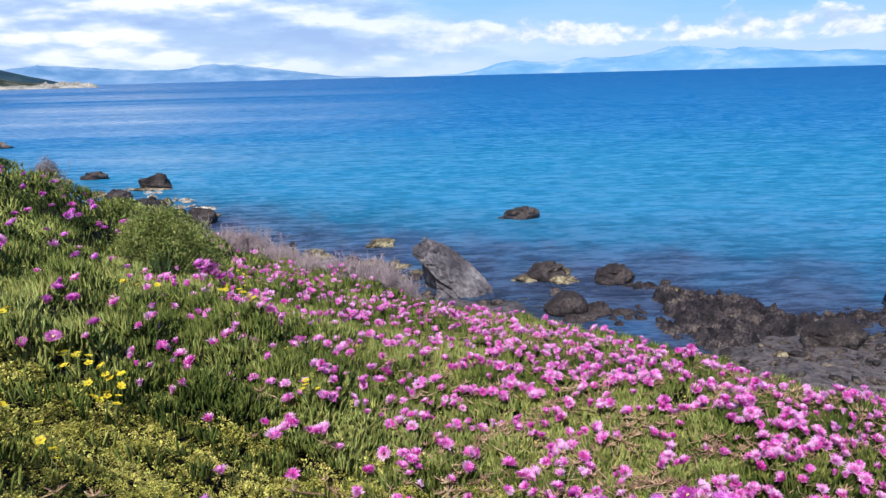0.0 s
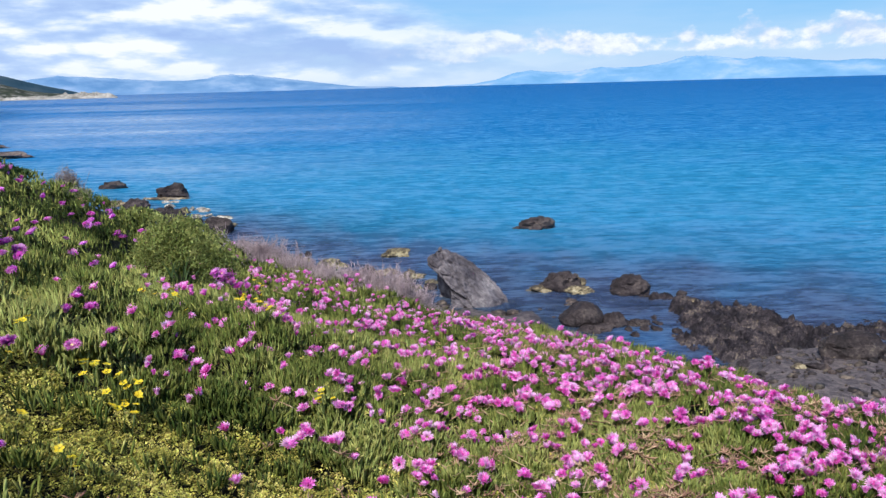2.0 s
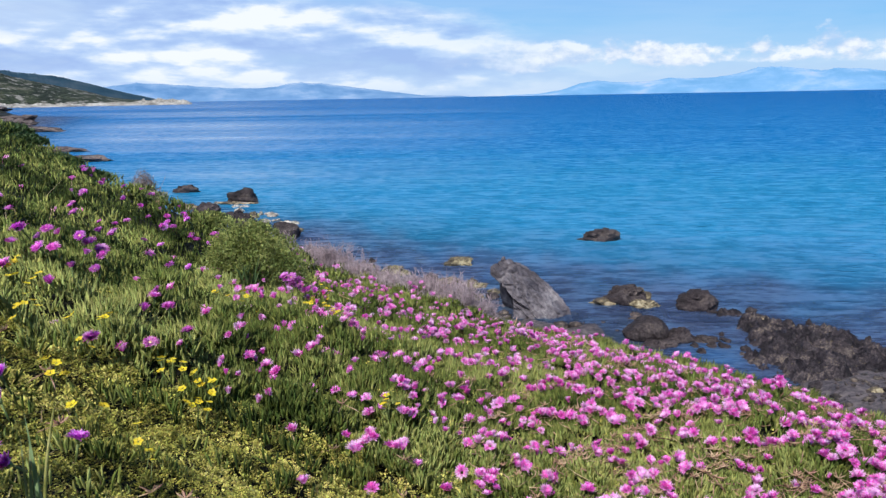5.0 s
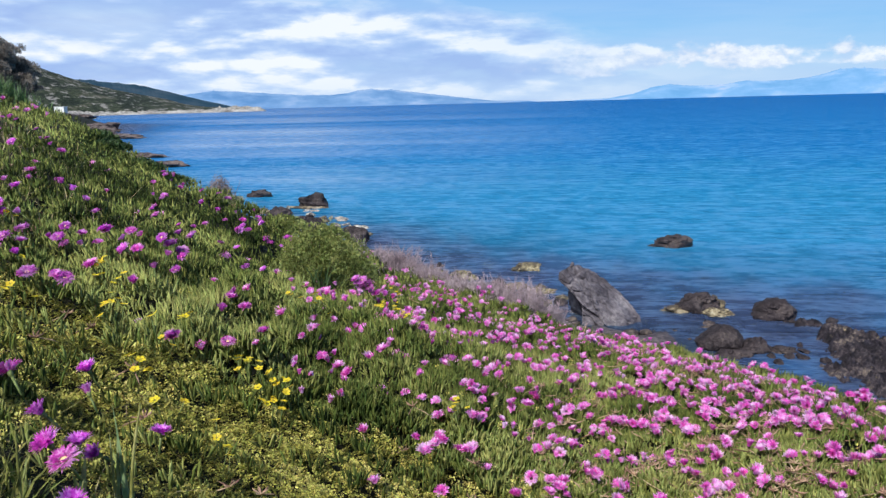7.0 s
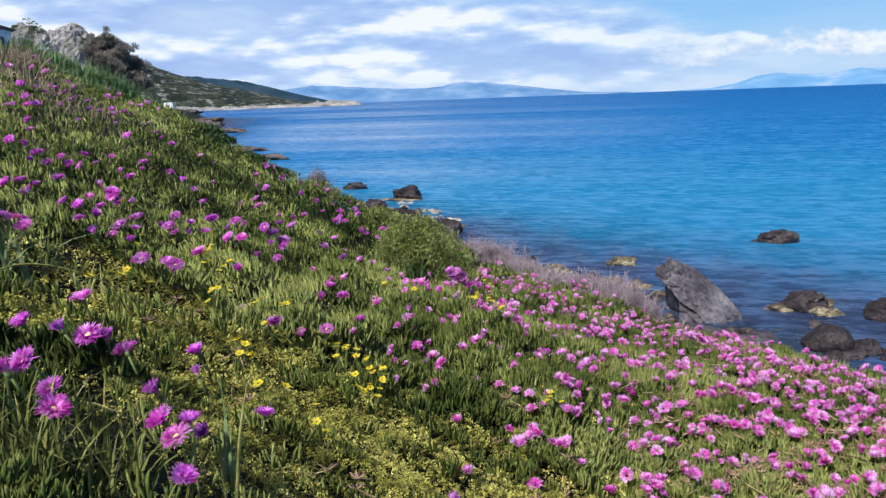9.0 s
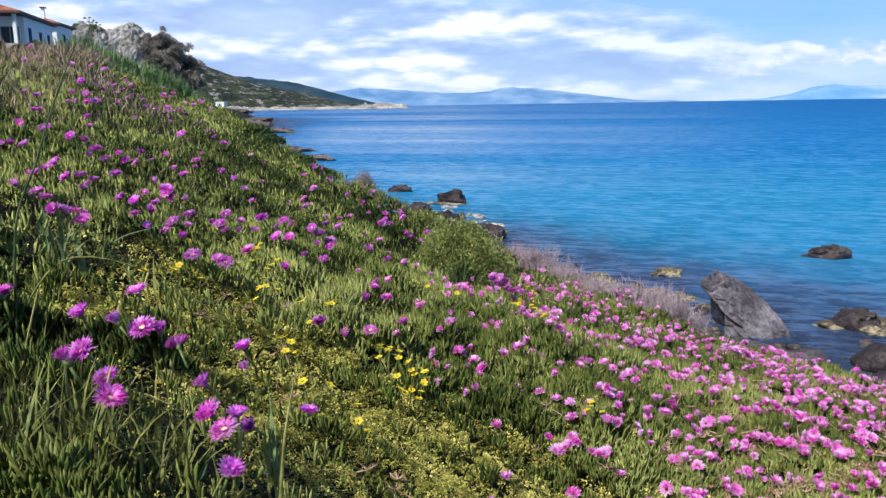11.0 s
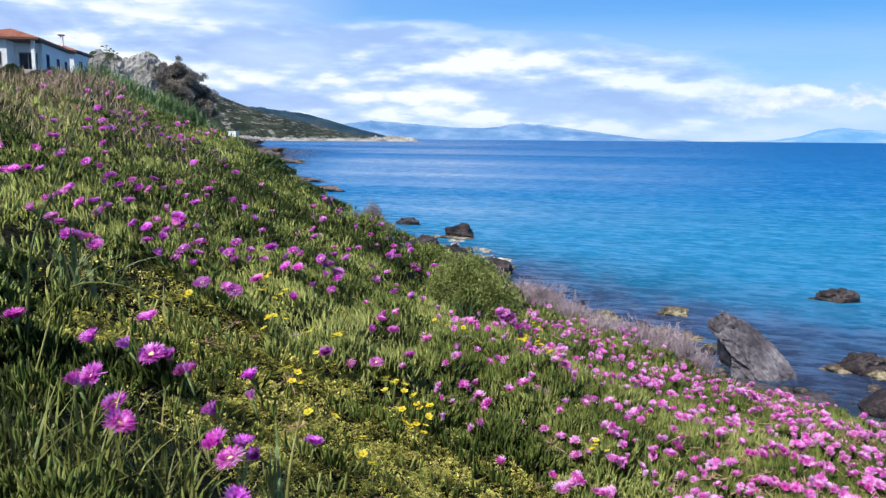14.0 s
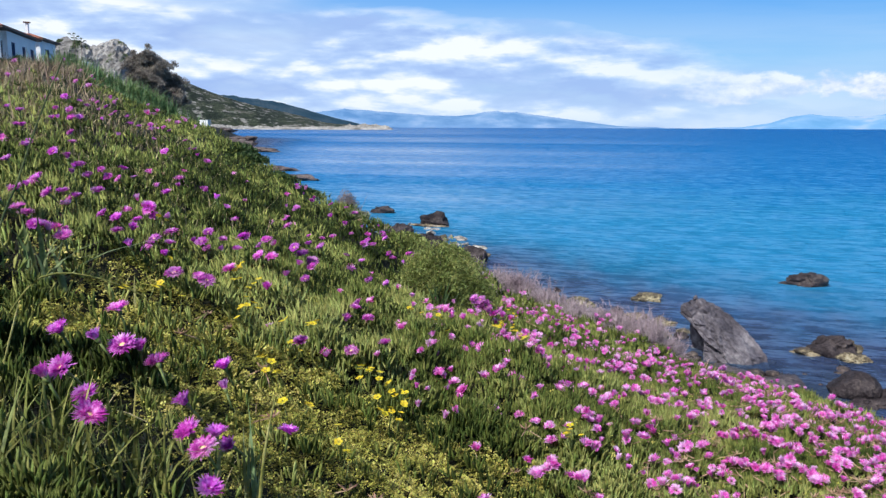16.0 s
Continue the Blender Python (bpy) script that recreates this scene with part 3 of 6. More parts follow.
            if abs(u) < r:
                h -= 0.035 * max(0.0, 1 - abs(w) * 55)
        v.co = p + nrm * h
        # the hollow under the overhanging head
        hollow = max(0.0, min(1.0, (0.44 - p.x) * 8)) * max(0.0, min(1.0, (edge - 0.03) * 9))
        v.co += Vector((0.15, 0.50, 0.0)) * hollow
    ob = new("boulder", from_bm("boulder", bm, M_BOULDER, False))
    ob.matrix_basis = pose(-0.36, 14.72, -0.05, 0, 0, 3)
    return tagged(ob, "large purple-grey leaning boulder with fractured face at the water's edge", "boulder")


M_WHITE_CRUST = material("white_crusted_rock", [(0.34, (0.10, 0.085, 0.075)), (0.5, (0.34, 0.31, 0.27)), (0.64, (0.66, 0.62, 0.56))], 3.0, 18, 0.85, 0.8, 0.04, world_space=False, varied=0.25)
big_boulder()
rock(-0.75, 14.75, 0.55, 0.25, 5, "small dark rock beside the large boulder", turn=20)
rock(2.63, 22.95, 1.15, 0.36, 11, "dark low rock standing alone in the sea", d=0.7, turn=4, sink=0.3)
rock(2.30, 15.95, 0.85, 0.36, 12, "brown rock in shallow water", d=0.6)
rock(1.95, 15.72, 0.52, 0.10, 13, "pale encrusted flat rock in shallow water", M_PALE_ROCK, d=0.35, sink=0.4)
rock(2.62, 15.62, 0.60, 0.11, 14, "pale encrusted flat rock in shallow water", M_PALE_ROCK, d=0.4, sink=0.4, turn=-20)
rock(2.72, 16.05, 0.55, 0.22, 15, "pale encrusted rock in shallow water", M_PALE_ROCK, d=0.4, sink=0.4)
rock(2.38, 13.45, 0.72, 0.32, 16, "rounded dark boulder in shallow water", rough=0.10, cuts=2, turn=-12)
rock(2.95, 13.30, 0.45, 0.25, 17, "small dark rock with weed at its foot", rough=0.2)
rock(2.55, 13.15, 0.6, 0.07, 18, "weed-covered flat rock at the waterline", M_ROCK, d=0.6, sink=0.45)
rock(3.3, 13.3, 0.42, 0.08, 19, "weed-covered flat rock at the waterline", M_ROCK, d=0.4, sink=0.45)
rock(3.72, 15.45, 0.72, 0.34, 20, "dark rounded rock at the end of the reef", rough=0.2, cuts=3)
rock(-1.24, 19.55, 0.72, 0.16, 21, "tan flat rock breaking the water", M_PALE_ROCK, d=0.55, sink=0.4)
rock(-2.72, 18.40, 0.62, 0.20, 22, "tan rock breaking the water", M_PALE_ROCK, d=0.5, sink=0.4)
rock(-0.76, 17.25, 0.62, 0.12, 23, "tan flat rock breaking the water", M_PALE_ROCK, d=0.5, sink=0.4)
rock(-1.42, 17.55, 0.58, 0.12, 24, "brown flat rock breaking the water", M_PALE_ROCK, d=0.4, sink=0.4)
rock(-3.6, 19.2, 0.5, 0.12, 25, "tan flat rock breaking the water", M_PALE_ROCK, d=0.4, sink=0.4)
rock(-11.1, 31.9, 1.15, 0.50, 26, "black jagged rock standing in the water", cuts=7, rough=0.34)
rock(-11.15, 31.5, 1.4, 0.10, 27, "white-crusted ledge under a black rock", M_PALE_ROCK, d=0.5, sink=0.45)
rock(-15.2, 35.7, 1.2, 0.32, 28, "low black rock in the water", d=0.6)
rock(-6.91, 23.55, 0.78, 0.46, 29, "dark rounded rock at the shore", rough=0.16, cuts=3)
rock(-8.72, 25.0, 0.80, 0.50, 30, "dark rounded rock at the shore", rough=0.16, cuts=3)
rock(-11.3, 28.4, 0.95, 0.42, 31, "dark rock at the shore", rough=0.2)
rock(-9.9, 27.0, 0.8, 0.25, 32, "dark rock at the shore", rough=0.2)
for k in range(16):
    rng = random.Random(400 + k)
    u = k / 15
    x, y = -6.6 - 6.4 * u + rng.uniform(-0.7, 0.7), 24.2 + 6.2 * u + rng.uniform(-0.9, 1.4)
    rock(x, y, rng.uniform(0.35, 0.95), rng.uniform(0.08, 0.22), 420 + k, "white-crusted stone awash at the shore" if k % 3 else "dark stone awash at the shore", M_PALE_ROCK if k % 3 else M_ROCK, sink=0.4, turn=rng.uniform(0, 180), sub=3)
for k in range(22):
    rng = random.Random(460 + k)
    u = rng.random()
    rock(-4.6 + 4.0 * u + rng.gauss(0, 0.25), 19.6 - 3.4 * u + rng.gauss(0, 0.45), rng.uniform(0.16, 0.5), rng.uniform(0.04, 0.13), 470 + k, "pale crusted stone awash at the shore" if k % 2 else "dark stone awash at the shore", M_PALE_ROCK if k % 2 else M_ROCK, sink=0.4, turn=rng.uniform(0, 180), sub=3, rough=0.2, cuts=10)
for k in range(14):
    rng = random.Random(490 + k)
    rock(2.2 + rng.uniform(0, 1.9), 12.9 + rng.gauss(0.25, 0.35), rng.uniform(0.10, 0.28), rng.uniform(0.04, 0.10), 640 + k, "small dark weedy stone in shallow water", M_ROCK, sink=0.4, turn=rng.uniform(0, 180), sub=2, rough=0.2, cuts=10)
for k in range(18):
    rng = random.Random(1490 + k)
    u = rng.random()
    rock(-7.2 - 4.6 * u + rng.gauss(0, 0.4), 25.2 + 6.2 * u + rng.gauss(0, 0.5), rng.uniform(0.2, 0.6), rng.uniform(0.06, 0.13), 1640 + k, "white-crusted stone awash at the shore", M_WHITE_CRUST, sink=0.4, turn=rng.uniform(0, 180), sub=3, rough=0.2, cuts=10)
# rocks just under the surface
for k, (x, y, w) in enumerate([(-6.0, 26.4, 1.0), (-2.5, 21.6, 0.5), (0.62, 21.6, 1.2), (6.1, 15.9, 0.8), (0.9, 17.4, 1.1), (-0.2, 18.6, 0.9), (1.4, 16.4, 0.7)]):
    rock(x, y, w, 0.3, 440 + k, "pale rock lying just below the surface", M_PALE_ROCK, sink=0.25, sub=3).location.z -= 0.55


REEF_OUTLINE = [(3.5, 15.6), (4.5, 14.9), (5.2, 14.25), (5.85, 13.9), (5.95, 13.05), (6.8, 12.8), (7.4, 13.1), (8.5, 13.2), (10.2, 13.3), (10.2, 11.9), (7.6, 12.2), (6.4, 12.1), (5.6, 11.2), (4.5, 10.7), (3.8, 11.7), (3.65, 12.4), (4.15, 13.2), (3.9, 14.0), (4.3, 14.65), (3.5, 15.2)]


def inside(outline, x, y):
    """Metres inside (positive) or outside a closed outline."""
    best, odd = np.full(x.shape, 1e9), np.zeros(x.shape, bool)
    for (ax, ay), (bx, by) in zip(outline, outline[1:] + outline[:1]):
        u = np.clip(((x - ax) * (bx - ax) + (y - ay) * (by - ay)) / ((bx - ax) ** 2 + (by - ay) ** 2), 0, 1)
        best = np.minimum(best, np.hypot(x - ax - u * (bx - ax), y - ay - u * (by - ay)))
        if ay != by:
            odd ^= ((ay > y) != (by > y)) & (x < (bx - ax) * (y - ay) / (by - ay) + ax)
    return np.where(odd, best, -best)


def reef():
    """A low bank of sharp dark rock that runs out from the shore, with a slab in its middle."""
    nx, ny = 230, 190
    xs, ys = np.linspace(3.0, 10.4, nx), np.linspace(10.2, 16.1, ny)
    gx, gy = np.meshgrid(xs, ys)
    d = inside(REEF_OUTLINE, gx, gy) + 0.14 * waves(gx, gy, 0.9, 61) + 0.08 * waves(gx, gy, 0.35, 62)
    z = -0.10 + smooth(-0.2, 0.4, d) * (0.17 + 0.05 * waves(gx, gy, 1.1, 63))
    z = z + 0.11 * np.exp(-((gx - 5.1) / 0.75) ** 2 - ((gy - 13.0) / 0.75) ** 2) + 0.12 * np.exp(-((gx - 4.4) / 0.25) ** 2 - ((gy - 15.0) / 0.22) ** 2)
    rough = np.array([noise.hetero_terrain(Vector((x * 3.1, y * 3.1, 3.0)), 0.6, 2.3, 6, 0.6) for x, y in zip(gx.ravel(), gy.ravel())]).reshape(gx.shape)
    cell = np.array([noise.cell(Vector((x * 5.5 + 0.6 * math.sin(y * 4), y * 5.5 + 0.6 * math.sin(x * 5), 7.0))) for x, y in zip(gx.ravel(), gy.ravel())]).reshape(gx.shape)
    rough = (rough - rough.mean()) / rough.std()
    grit = np.array([noise.fractal(Vector((x * 11, y * 11, 1.0)), 0.5, 2.2, 3) + 0.6 * noise.cell(Vector((x * 15, y * 15, 2.0))) for x, y in zip(gx.ravel(), gy.ravel())]).reshape(gx.shape)
    z = z + (0.022 * rough + 0.05 * cell + 0.075 * grit) * smooth(-0.15, 0.05, z)
    edge = np.minimum(np.minimum(gx - xs[0], xs[-1] - gx), np.minimum(gy - ys[0], ys[-1] - gy))
    z = np.where(edge < 0.12, np.minimum(z, -0.5), z)
    verts, faces = np.stack([gx.ravel(), gy.ravel(), z.ravel()], 1), grid_faces(ny, nx)
    root = tagged(new("reef"), "low rugged dark volcanic reef running out into shallow water", "reef")
    mid = verts[faces].mean(1)
    for name, pick in (("outer_end", mid[:, 1] > 14.0), ("slab", (mid[:, 1] <= 14.0) & (mid[:, 0] < 6.2)), ("inner_ledge", (mid[:, 1] <= 14.0) & (mid[:, 0] >= 6.2))):
        used, index = np.unique(faces[pick], return_inverse=True)
        part(name, raw_mesh(name, verts[used], [index.reshape(-1, 4)], [M_REEF], False), root)
    return root


M_REEF = material("weedy_dark_reef", [(0.38, (0.008, 0.006, 0.009)), (0.5, (0.028, 0.022, 0.028)), (0.6, (0.058, 0.046, 0.053)), (0.70, (0.16, 0.128, 0.105))], 3.0, 26, 0.65, 0.9, 0.04, spots=((0.15, 0.12, 0.07), 0.63, 9.0))
reef()
# the reef: a bank of broken dark rock
for k in range(54):
    rng = random.Random(500 + k)
    u = rng.random()
    if k < 30:
        cx, cy = np.interp(u, [0, 0.25, 0.5, 0.8, 1], [4.3, 4.9, 5.3, 6.2, 8.2]), np.interp(u, [0, 0.25, 0.5, 0.8, 1], [14.9, 14.2, 13.2, 12.6, 12.7])
        x, y = cx + rng.gauss(0, 0.35), cy + rng.gauss(0, 0.3)
        w, h = rng.uniform(0.10, 0.30), rng.uniform(0.04, 0.12)
    else:
        x, y = rng.uniform(4.0, 8.6), rng.uniform(9.6, 12.2)
        w, h = rng.uniform(0.10, 0.36), rng.uniform(0.03, 0.09)
    rock(x, y, w, h, 520 + k, "broken dark volcanic rock of the reef", M_ROCK if rng.random() < 0.9 else M_PALE_ROCK, d=w * rng.uniform(0.6, 1.0), turn=rng.uniform(0, 180), rough=0.16, cuts=12, sub=3)
rock(5.35, 12.55, 0.55, 0.24, 601, "black flat-topped block on the reef", d=0.4, cuts=12, rough=0.12)
rock(5.9, 10.7, 0.95, 0.30, 602, "dark pointed rock on the brown shore", cuts=12, rough=0.14)
rock(6.9, 10.3, 0.8, 0.24, 605, "dark rock on the brown shore", cuts=12, rough=0.14)
rock(8.3, 13.2, 0.9, 0.34, 604, "black jagged rock at the edge of the reef", cuts=12, rough=0.16)
# the low spit further along
for k in range(9):
    rng = random.Random(700 + k)
    u = k / 8
    rock(-47.2 + 9.4 * u + rng.uniform(-0.5, 0.5), 72.0 - 5.8 * u + rng.uniform(-0.7, 0.7), rng.uniform(1.8, 3.2), 0.36 - 0.16 * u + rng.uniform(0, 0.22), 710 + k, "brown ledge rock of a low spit", M_LEDGE, d=1.6, cuts=6, sub=3)
for k in range(26):
    rng = random.Random(760 + k)
    u = rng.random() ** 0.7
    cx, cy = np.interp(u, [0, 0.2, 0.5, 1], [-21.0, -43.3, -82, -165]), np.interp(u, [0, 0.2, 0.5, 1], [37, 66, 126, 250])
    s = 1 + 4 * u
    rock(cx + rng.gauss(0, 1.2 * s), cy + rng.gauss(0, 1.2 * s), rng.uniform(1.0, 2.4) * s, rng.uniform(0.16, 0.38) * s ** 0.7, 770 + k, "brown rock on the far shore", M_LEDGE, d=1.6 * s, cuts=6, sub=3)


# ---- plants ----
M_LEAF = material("ice_plant_leaf", [(0.36, (0.042, 0.062, 0.013)), (0.5, (0.128, 0.155, 0.034)), (0.64, (0.31, 0.33, 0.105))], 0.7, 18, 0.55, 0.0, spec=0.12, island=0.9, through_light=0.10)
M_LEAF_LUSH = material("lush_ice_plant_leaf", [(0.39, (0.020, 0.032, 0.007)), (0.5, (0.080, 0.106, 0.022)), (0.63, (0.30, 0.33, 0.095))], 0.7, 18, 0.55, 0.0, spec=0.12, island=1.0, through_light=0.10)
M_CLOVER = material("yellow_green_groundcover", [(0.34, (0.16, 0.165, 0.032)), (0.5, (0.45, 0.42, 0.085)), (0.66, (0.72, 0.65, 0.20))], 3, 40, 0.55, 0.0, spec=0.2, island=0.8, through_light=0.25)
M_GRASS = material("grass_blade", [(0.3, (0.10, 0.115, 0.028)), (0.5, (0.27, 0.28, 0.075)), (0.7, (0.55, 0.53, 0.20))], 3, 30, 0.5, 0.0, spec=0.2, island=0.8, through_light=0.2)
M_DRY = material("dry_stalk", [(0.3, (0.25, 0.19, 0.11)), (0.6, (0.48, 0.39, 0.24))], 3, 30, 0.8, 0.0, island=0.5, through_light=0.1)
M_PETAL = material("magenta_petal", [(0.3, (0.50, 0.035, 0.44)), (0.46, (0.75, 0.11, 0.70)), (0.60, (0.93, 0.50, 0.91))], 22, 160, 0.40, 0.0, spec=0.5, varied=0.4, through_light=0.5)
M_PETAL_FAR = material("magenta_petal_massed", [(0.3, (0.68, 0.055, 0.46)), (0.46, (0.92, 0.20, 0.74)), (0.58, (0.98, 0.70, 0.95))], 22, 160, 0.40, 0.0, spec=0.5, island=0.45, through_light=0.45)
M_EYE = material("cream_flower_centre", [(0.3, (0.75, 0.52, 0.20)), (0.6, (0.90, 0.78, 0.42))], 30, 200, 0.6, 0.4, 0.002, world_space=False)
M_CALYX = material("fleshy_green_calyx", [(0.3, (0.08, 0.14, 0.03)), (0.6, (0.18, 0.22, 0.07))], 20, 90, 0.5, 0.0, world_space=False)
M_YELLOW = material("yellow_petal", [(0.3, (0.80, 0.56, 0.02)), (0.6, (0.92, 0.76, 0.05))], 20, 90, 0.5, 0.0, world_space=False, varied=0.15, through_light=0.3)


def fingers(base, direction, length, width, curl, plain=False):
    """Three-sided tapering leaves, one per row of base: 7 corners, 3 quads and 3 tips."""
    n = len(base)
    d = direction / np.linalg.norm(direction, axis=1)[:, None]
    ref = np.where(np.abs(d[:, 2:3]) > 0.9, [[1.0, 0, 0]], [[0, 0, 1.0]])
    s = np.cross(d, ref)
    s /= np.linalg.norm(s, axis=1)[:, None]
    t = np.cross(s, d)
    spin = np.random.rand(n)[:, None] * 6.283
    verts = np.zeros((n, 7, 3), np.float32)
    mid = base + d * (length * 0.68)[:, None] + curl * 0.4
    for k in range(3):
        o = np.cos(spin + k * 2.0944) * s + np.sin(spin + k * 2.0944) * t
        verts[:, k] = base + o * (width * 0.42)[:, None]
        verts[:, 3 + k] = mid + o * (width * 0.52)[:, None]
    verts[:, 6] = base + d * length[:, None] + curl
    if plain:
        # far off: three sides that meet in the tip
        verts = verts[:, [3, 4, 5, 6]]
        verts[:, :3] -= (d * (length * 0.5)[:, None])[:, None]
        i = (np.arange(n) * 4)[:, None]
        return verts.reshape(-1, 3), np.zeros((0, 4), int), np.concatenate([i + np.array([k, (k + 1) % 3, 3]) for k in range(3)])
    i = (np.arange(n) * 7)[:, None]
    quads = np.concatenate([i + np.array([k, (k + 1) % 3, 3 + (k + 1) % 3, 3 + k]) for k in range(3)])
    tris = np.concatenate([i + np.array([3 + k, 3 + (k + 1) % 3, 6]) for k in range(3)])
    return verts.reshape(-1, 3), quads, tris


def scatter(n, r0, r1, seed, a0=-60, a1=37):
    """Places spread evenly in bearing and in the logarithm of distance, so that near ones stand closer together."""
    rng = np.random.RandomState(seed)
    r = np.exp(rng.uniform(math.log(r0), math.log(r1), n))
    a = np.radians(rng.uniform(a0, a1, n))
    return np.sin(a) * r, np.cos(a) * r, r, rng


def clover_share(x, y):
    """Where the low yellow-green cover takes over from the ice plant: 0 to 1."""
    core = np.exp(-(((x + 0.8) / 1.0) ** 2 + ((y - 1.85) / 0.75) ** 2)) + 0.9 * np.exp(-(((x + 1.9) / 0.6) ** 2 + ((y - 2.4) / 0.45) ** 2))
    core = core + 0.7 * np.exp(-(((x + 0.35) / 0.6) ** 2 + ((y - 2.35) / 0.42) ** 2))
    core = core - 0.5 * np.exp(-(((x + 1.9) / 0.45) ** 2 + ((y - 1.6) / 0.36) ** 2))
    return np.clip(2.8 * core + 0.45 * waves(x, y, 0.7, 17) - 0.25, 0, 1)


def bare(x, y):
    """Hollows under the tall grass, open to soil whose near-black colour already holds their shade."""
    return np.clip(1.8 * np.exp(-(((x + 1.55) / 0.62) ** 2 + ((y - 1.2) / 0.40) ** 2)) + np.exp(-(((x + 2.75) / 0.4) ** 2 + ((y - 2.3) / 0.3) ** 2)), 0, 1)


def weed_share(x, y):
    r = np.hypot(x, y)
    az = np.degrees(np.arctan2(x, y))
    return smooth(6.4, 8.8, r + 0.9 * waves(x, y, 2.0, 51) + 1.9 * smooth(-45.0, -49.0, az)) * smooth(-3.6, -5.4, x)


def mat_lift(x, y):
    """How far the mats of leaves swell above the soil."""
    return 0.006 + (0.15 - 0.08 * smooth(-1.6, 0.0, x)) * np.clip(0.75 * waves(x, y, 0.34, 23) + 0.35, 0, 1)


def ice_plant_carpet():
    """Two growths: dark lush mats with hollows between them up the slope, and drier yellow-green ones along the exposed edge."""
    x, y, r, rng = scatter(68000, 0.95, 9, 1)
    x2, y2, r2, _ = scatter(20000, 0.9, 20, 4, 37, 300)
    x3, y3, r3, _ = scatter(26000, 9, 40, 7)
    x, y, r = np.concatenate([x, x2, x3]), np.concatenate([y, y2, y3]), np.concatenate([r, r2, r3])
    s = lip_distance(x, y)
    u = x + 0.16 * (y - 3)
    dry = smooth(-2.9, -1.3, u - 0.3 * np.clip(y - 3.8, 0, 2) + 0.35 * waves(x, y, 1.4, 19))
    hollow = waves(x, y, 0.3, 23) < -0.42 + (0.26 + 0.3 * waves(x, y, 1.1, 29)) * (1 - dry)
    keep = (s > -0.5 - 0.5 * rng.rand(len(x))) & (rng.rand(len(x)) > 0.93 * clover_share(x, y)) & ~(hollow & (r < 16) & (rng.rand(len(x)) < 0.12 + 0.62 * (1 - dry)))
    keep &= rng.rand(len(x)) > 0.86 * bare(x, y)
    # higher up, rough weeds take over
    keep &= (rng.rand(len(x)) > 0.85 * weed_share(x, y) * smooth(0.9, 2.0, lip_distance(x, y)))
    x, y, r, dry = x[keep], y[keep], r[keep], dry[keep]
    kind = rng.rand(len(x)) < dry
    lush, edge = "dense dark green fleshy ice plant leaves on the slope", "yellow-green fleshy ice plant leaves along the edge"
    for pick, mat, label, plain in ((~kind & (r < 3.6), M_LEAF_LUSH, lush, False), (~kind & (r >= 3.6), M_LEAF_LUSH, lush, True), (kind & (r < 3.4), M_LEAF, edge, False), (kind & (r >= 3.4), M_LEAF, edge, True)):
        name = "ice_plant_leaves"
        px, py, pr = x[pick], y[pick], r[pick]
        n = len(px)
        z = ground_height(px, py)
        size = np.clip((pr / 3.6) ** 0.6, 0.68, 4.0)
        per = 6
        bx = np.repeat(np.stack([px, py, z + mat_lift(px, py) - 0.01], 1), per, 0)
        sc = np.repeat(size, per)
        a = rng.rand(n * per) * 6.283
        tilt = np.abs(rng.normal(0.0, 0.36, n * per)) + 0.05
        d = np.stack([np.cos(a) * np.sin(tilt), np.sin(a) * np.sin(tilt), np.cos(tilt)], 1)
        off = np.stack([np.cos(a), np.sin(a), 0 * a], 1) * (rng.rand(n * per) * 0.05 * sc)[:, None]
        off[:, 2] = -0.28 * off[:, 0] * (bx[:, 0] < 0) - 0.19 * off[:, 1]
        long = 1.0 if mat is M_LEAF_LUSH else 1.06
        length = rng.uniform(0.034, 0.072, n * per) * long * np.minimum(sc, 1.0 + 0.35 * (sc - 1))
        curl = np.stack([rng.normal(0, 0.008, n * per) * sc, rng.normal(0, 0.008, n * per) * sc, 0.006 * sc], 1)
        v, q, t = fingers(bx + off, d, length, rng.uniform(0.0085, 0.0145, n * per) / long ** 1.2 * np.minimum(sc, 2.0), curl, plain)
        tagged(new(name, raw_mesh(name, v, [q, t], [mat])), label, "ice plant", kind="stuff")


def clover_carpet():
    x, y, r, rng = scatter(210000, 1.0, 6, 2, -60, 20)
    keep = rng.rand(len(x)) < 0.06 + 0.94 * clover_share(x, y)
    keep &= (lip_distance(x, y) > 0.3) & (rng.rand(len(x)) > 0.97 * bare(x, y))
    x, y, r = x[keep], y[keep], r[keep]
    n = len(x)
    z = ground_height(x, y) + 0.015 + rng.rand(n) * 0.05 + 0.025 * waves(x, y, 0.25, 31)
    size = rng.uniform(0.0055, 0.010, n) * np.clip(r / 2.2, 0.8, 2)
    spin = rng.rand(n) * 6.283
    tilt = np.stack([rng.normal(0, 0.45, n), rng.normal(0, 0.45, n)], 1)
    verts = np.zeros((n, 9, 3), np.float32)
    c = np.stack([x, y, z], 1)
    for k in range(3):
        a = spin + k * 2.0944
        ux, uy = np.cos(a), np.sin(a)
        for j, (f, side) in enumerate(((0.15, 0.0), (0.8, -0.55), (0.8, 0.55))):
            px, py = ux * f - uy * side, uy * f + ux * side
            pz = px * tilt[:, 0] + py * tilt[:, 1] + (0.12 if j else -0.1)
            verts[:, 3 * k + j] = c + np.stack([px, py, pz], 1) * size[:, None]
    tris = (np.arange(n * 3) * 3)[:, None] + np.array([0, 1, 2])
    return tagged(new("clover_cover", raw_mesh("clover_cover", verts.reshape(-1, 3), [tris], [M_CLOVER], False)), "low yellow-green clover-like plants covering the ground", "ground cover", kind="stuff")


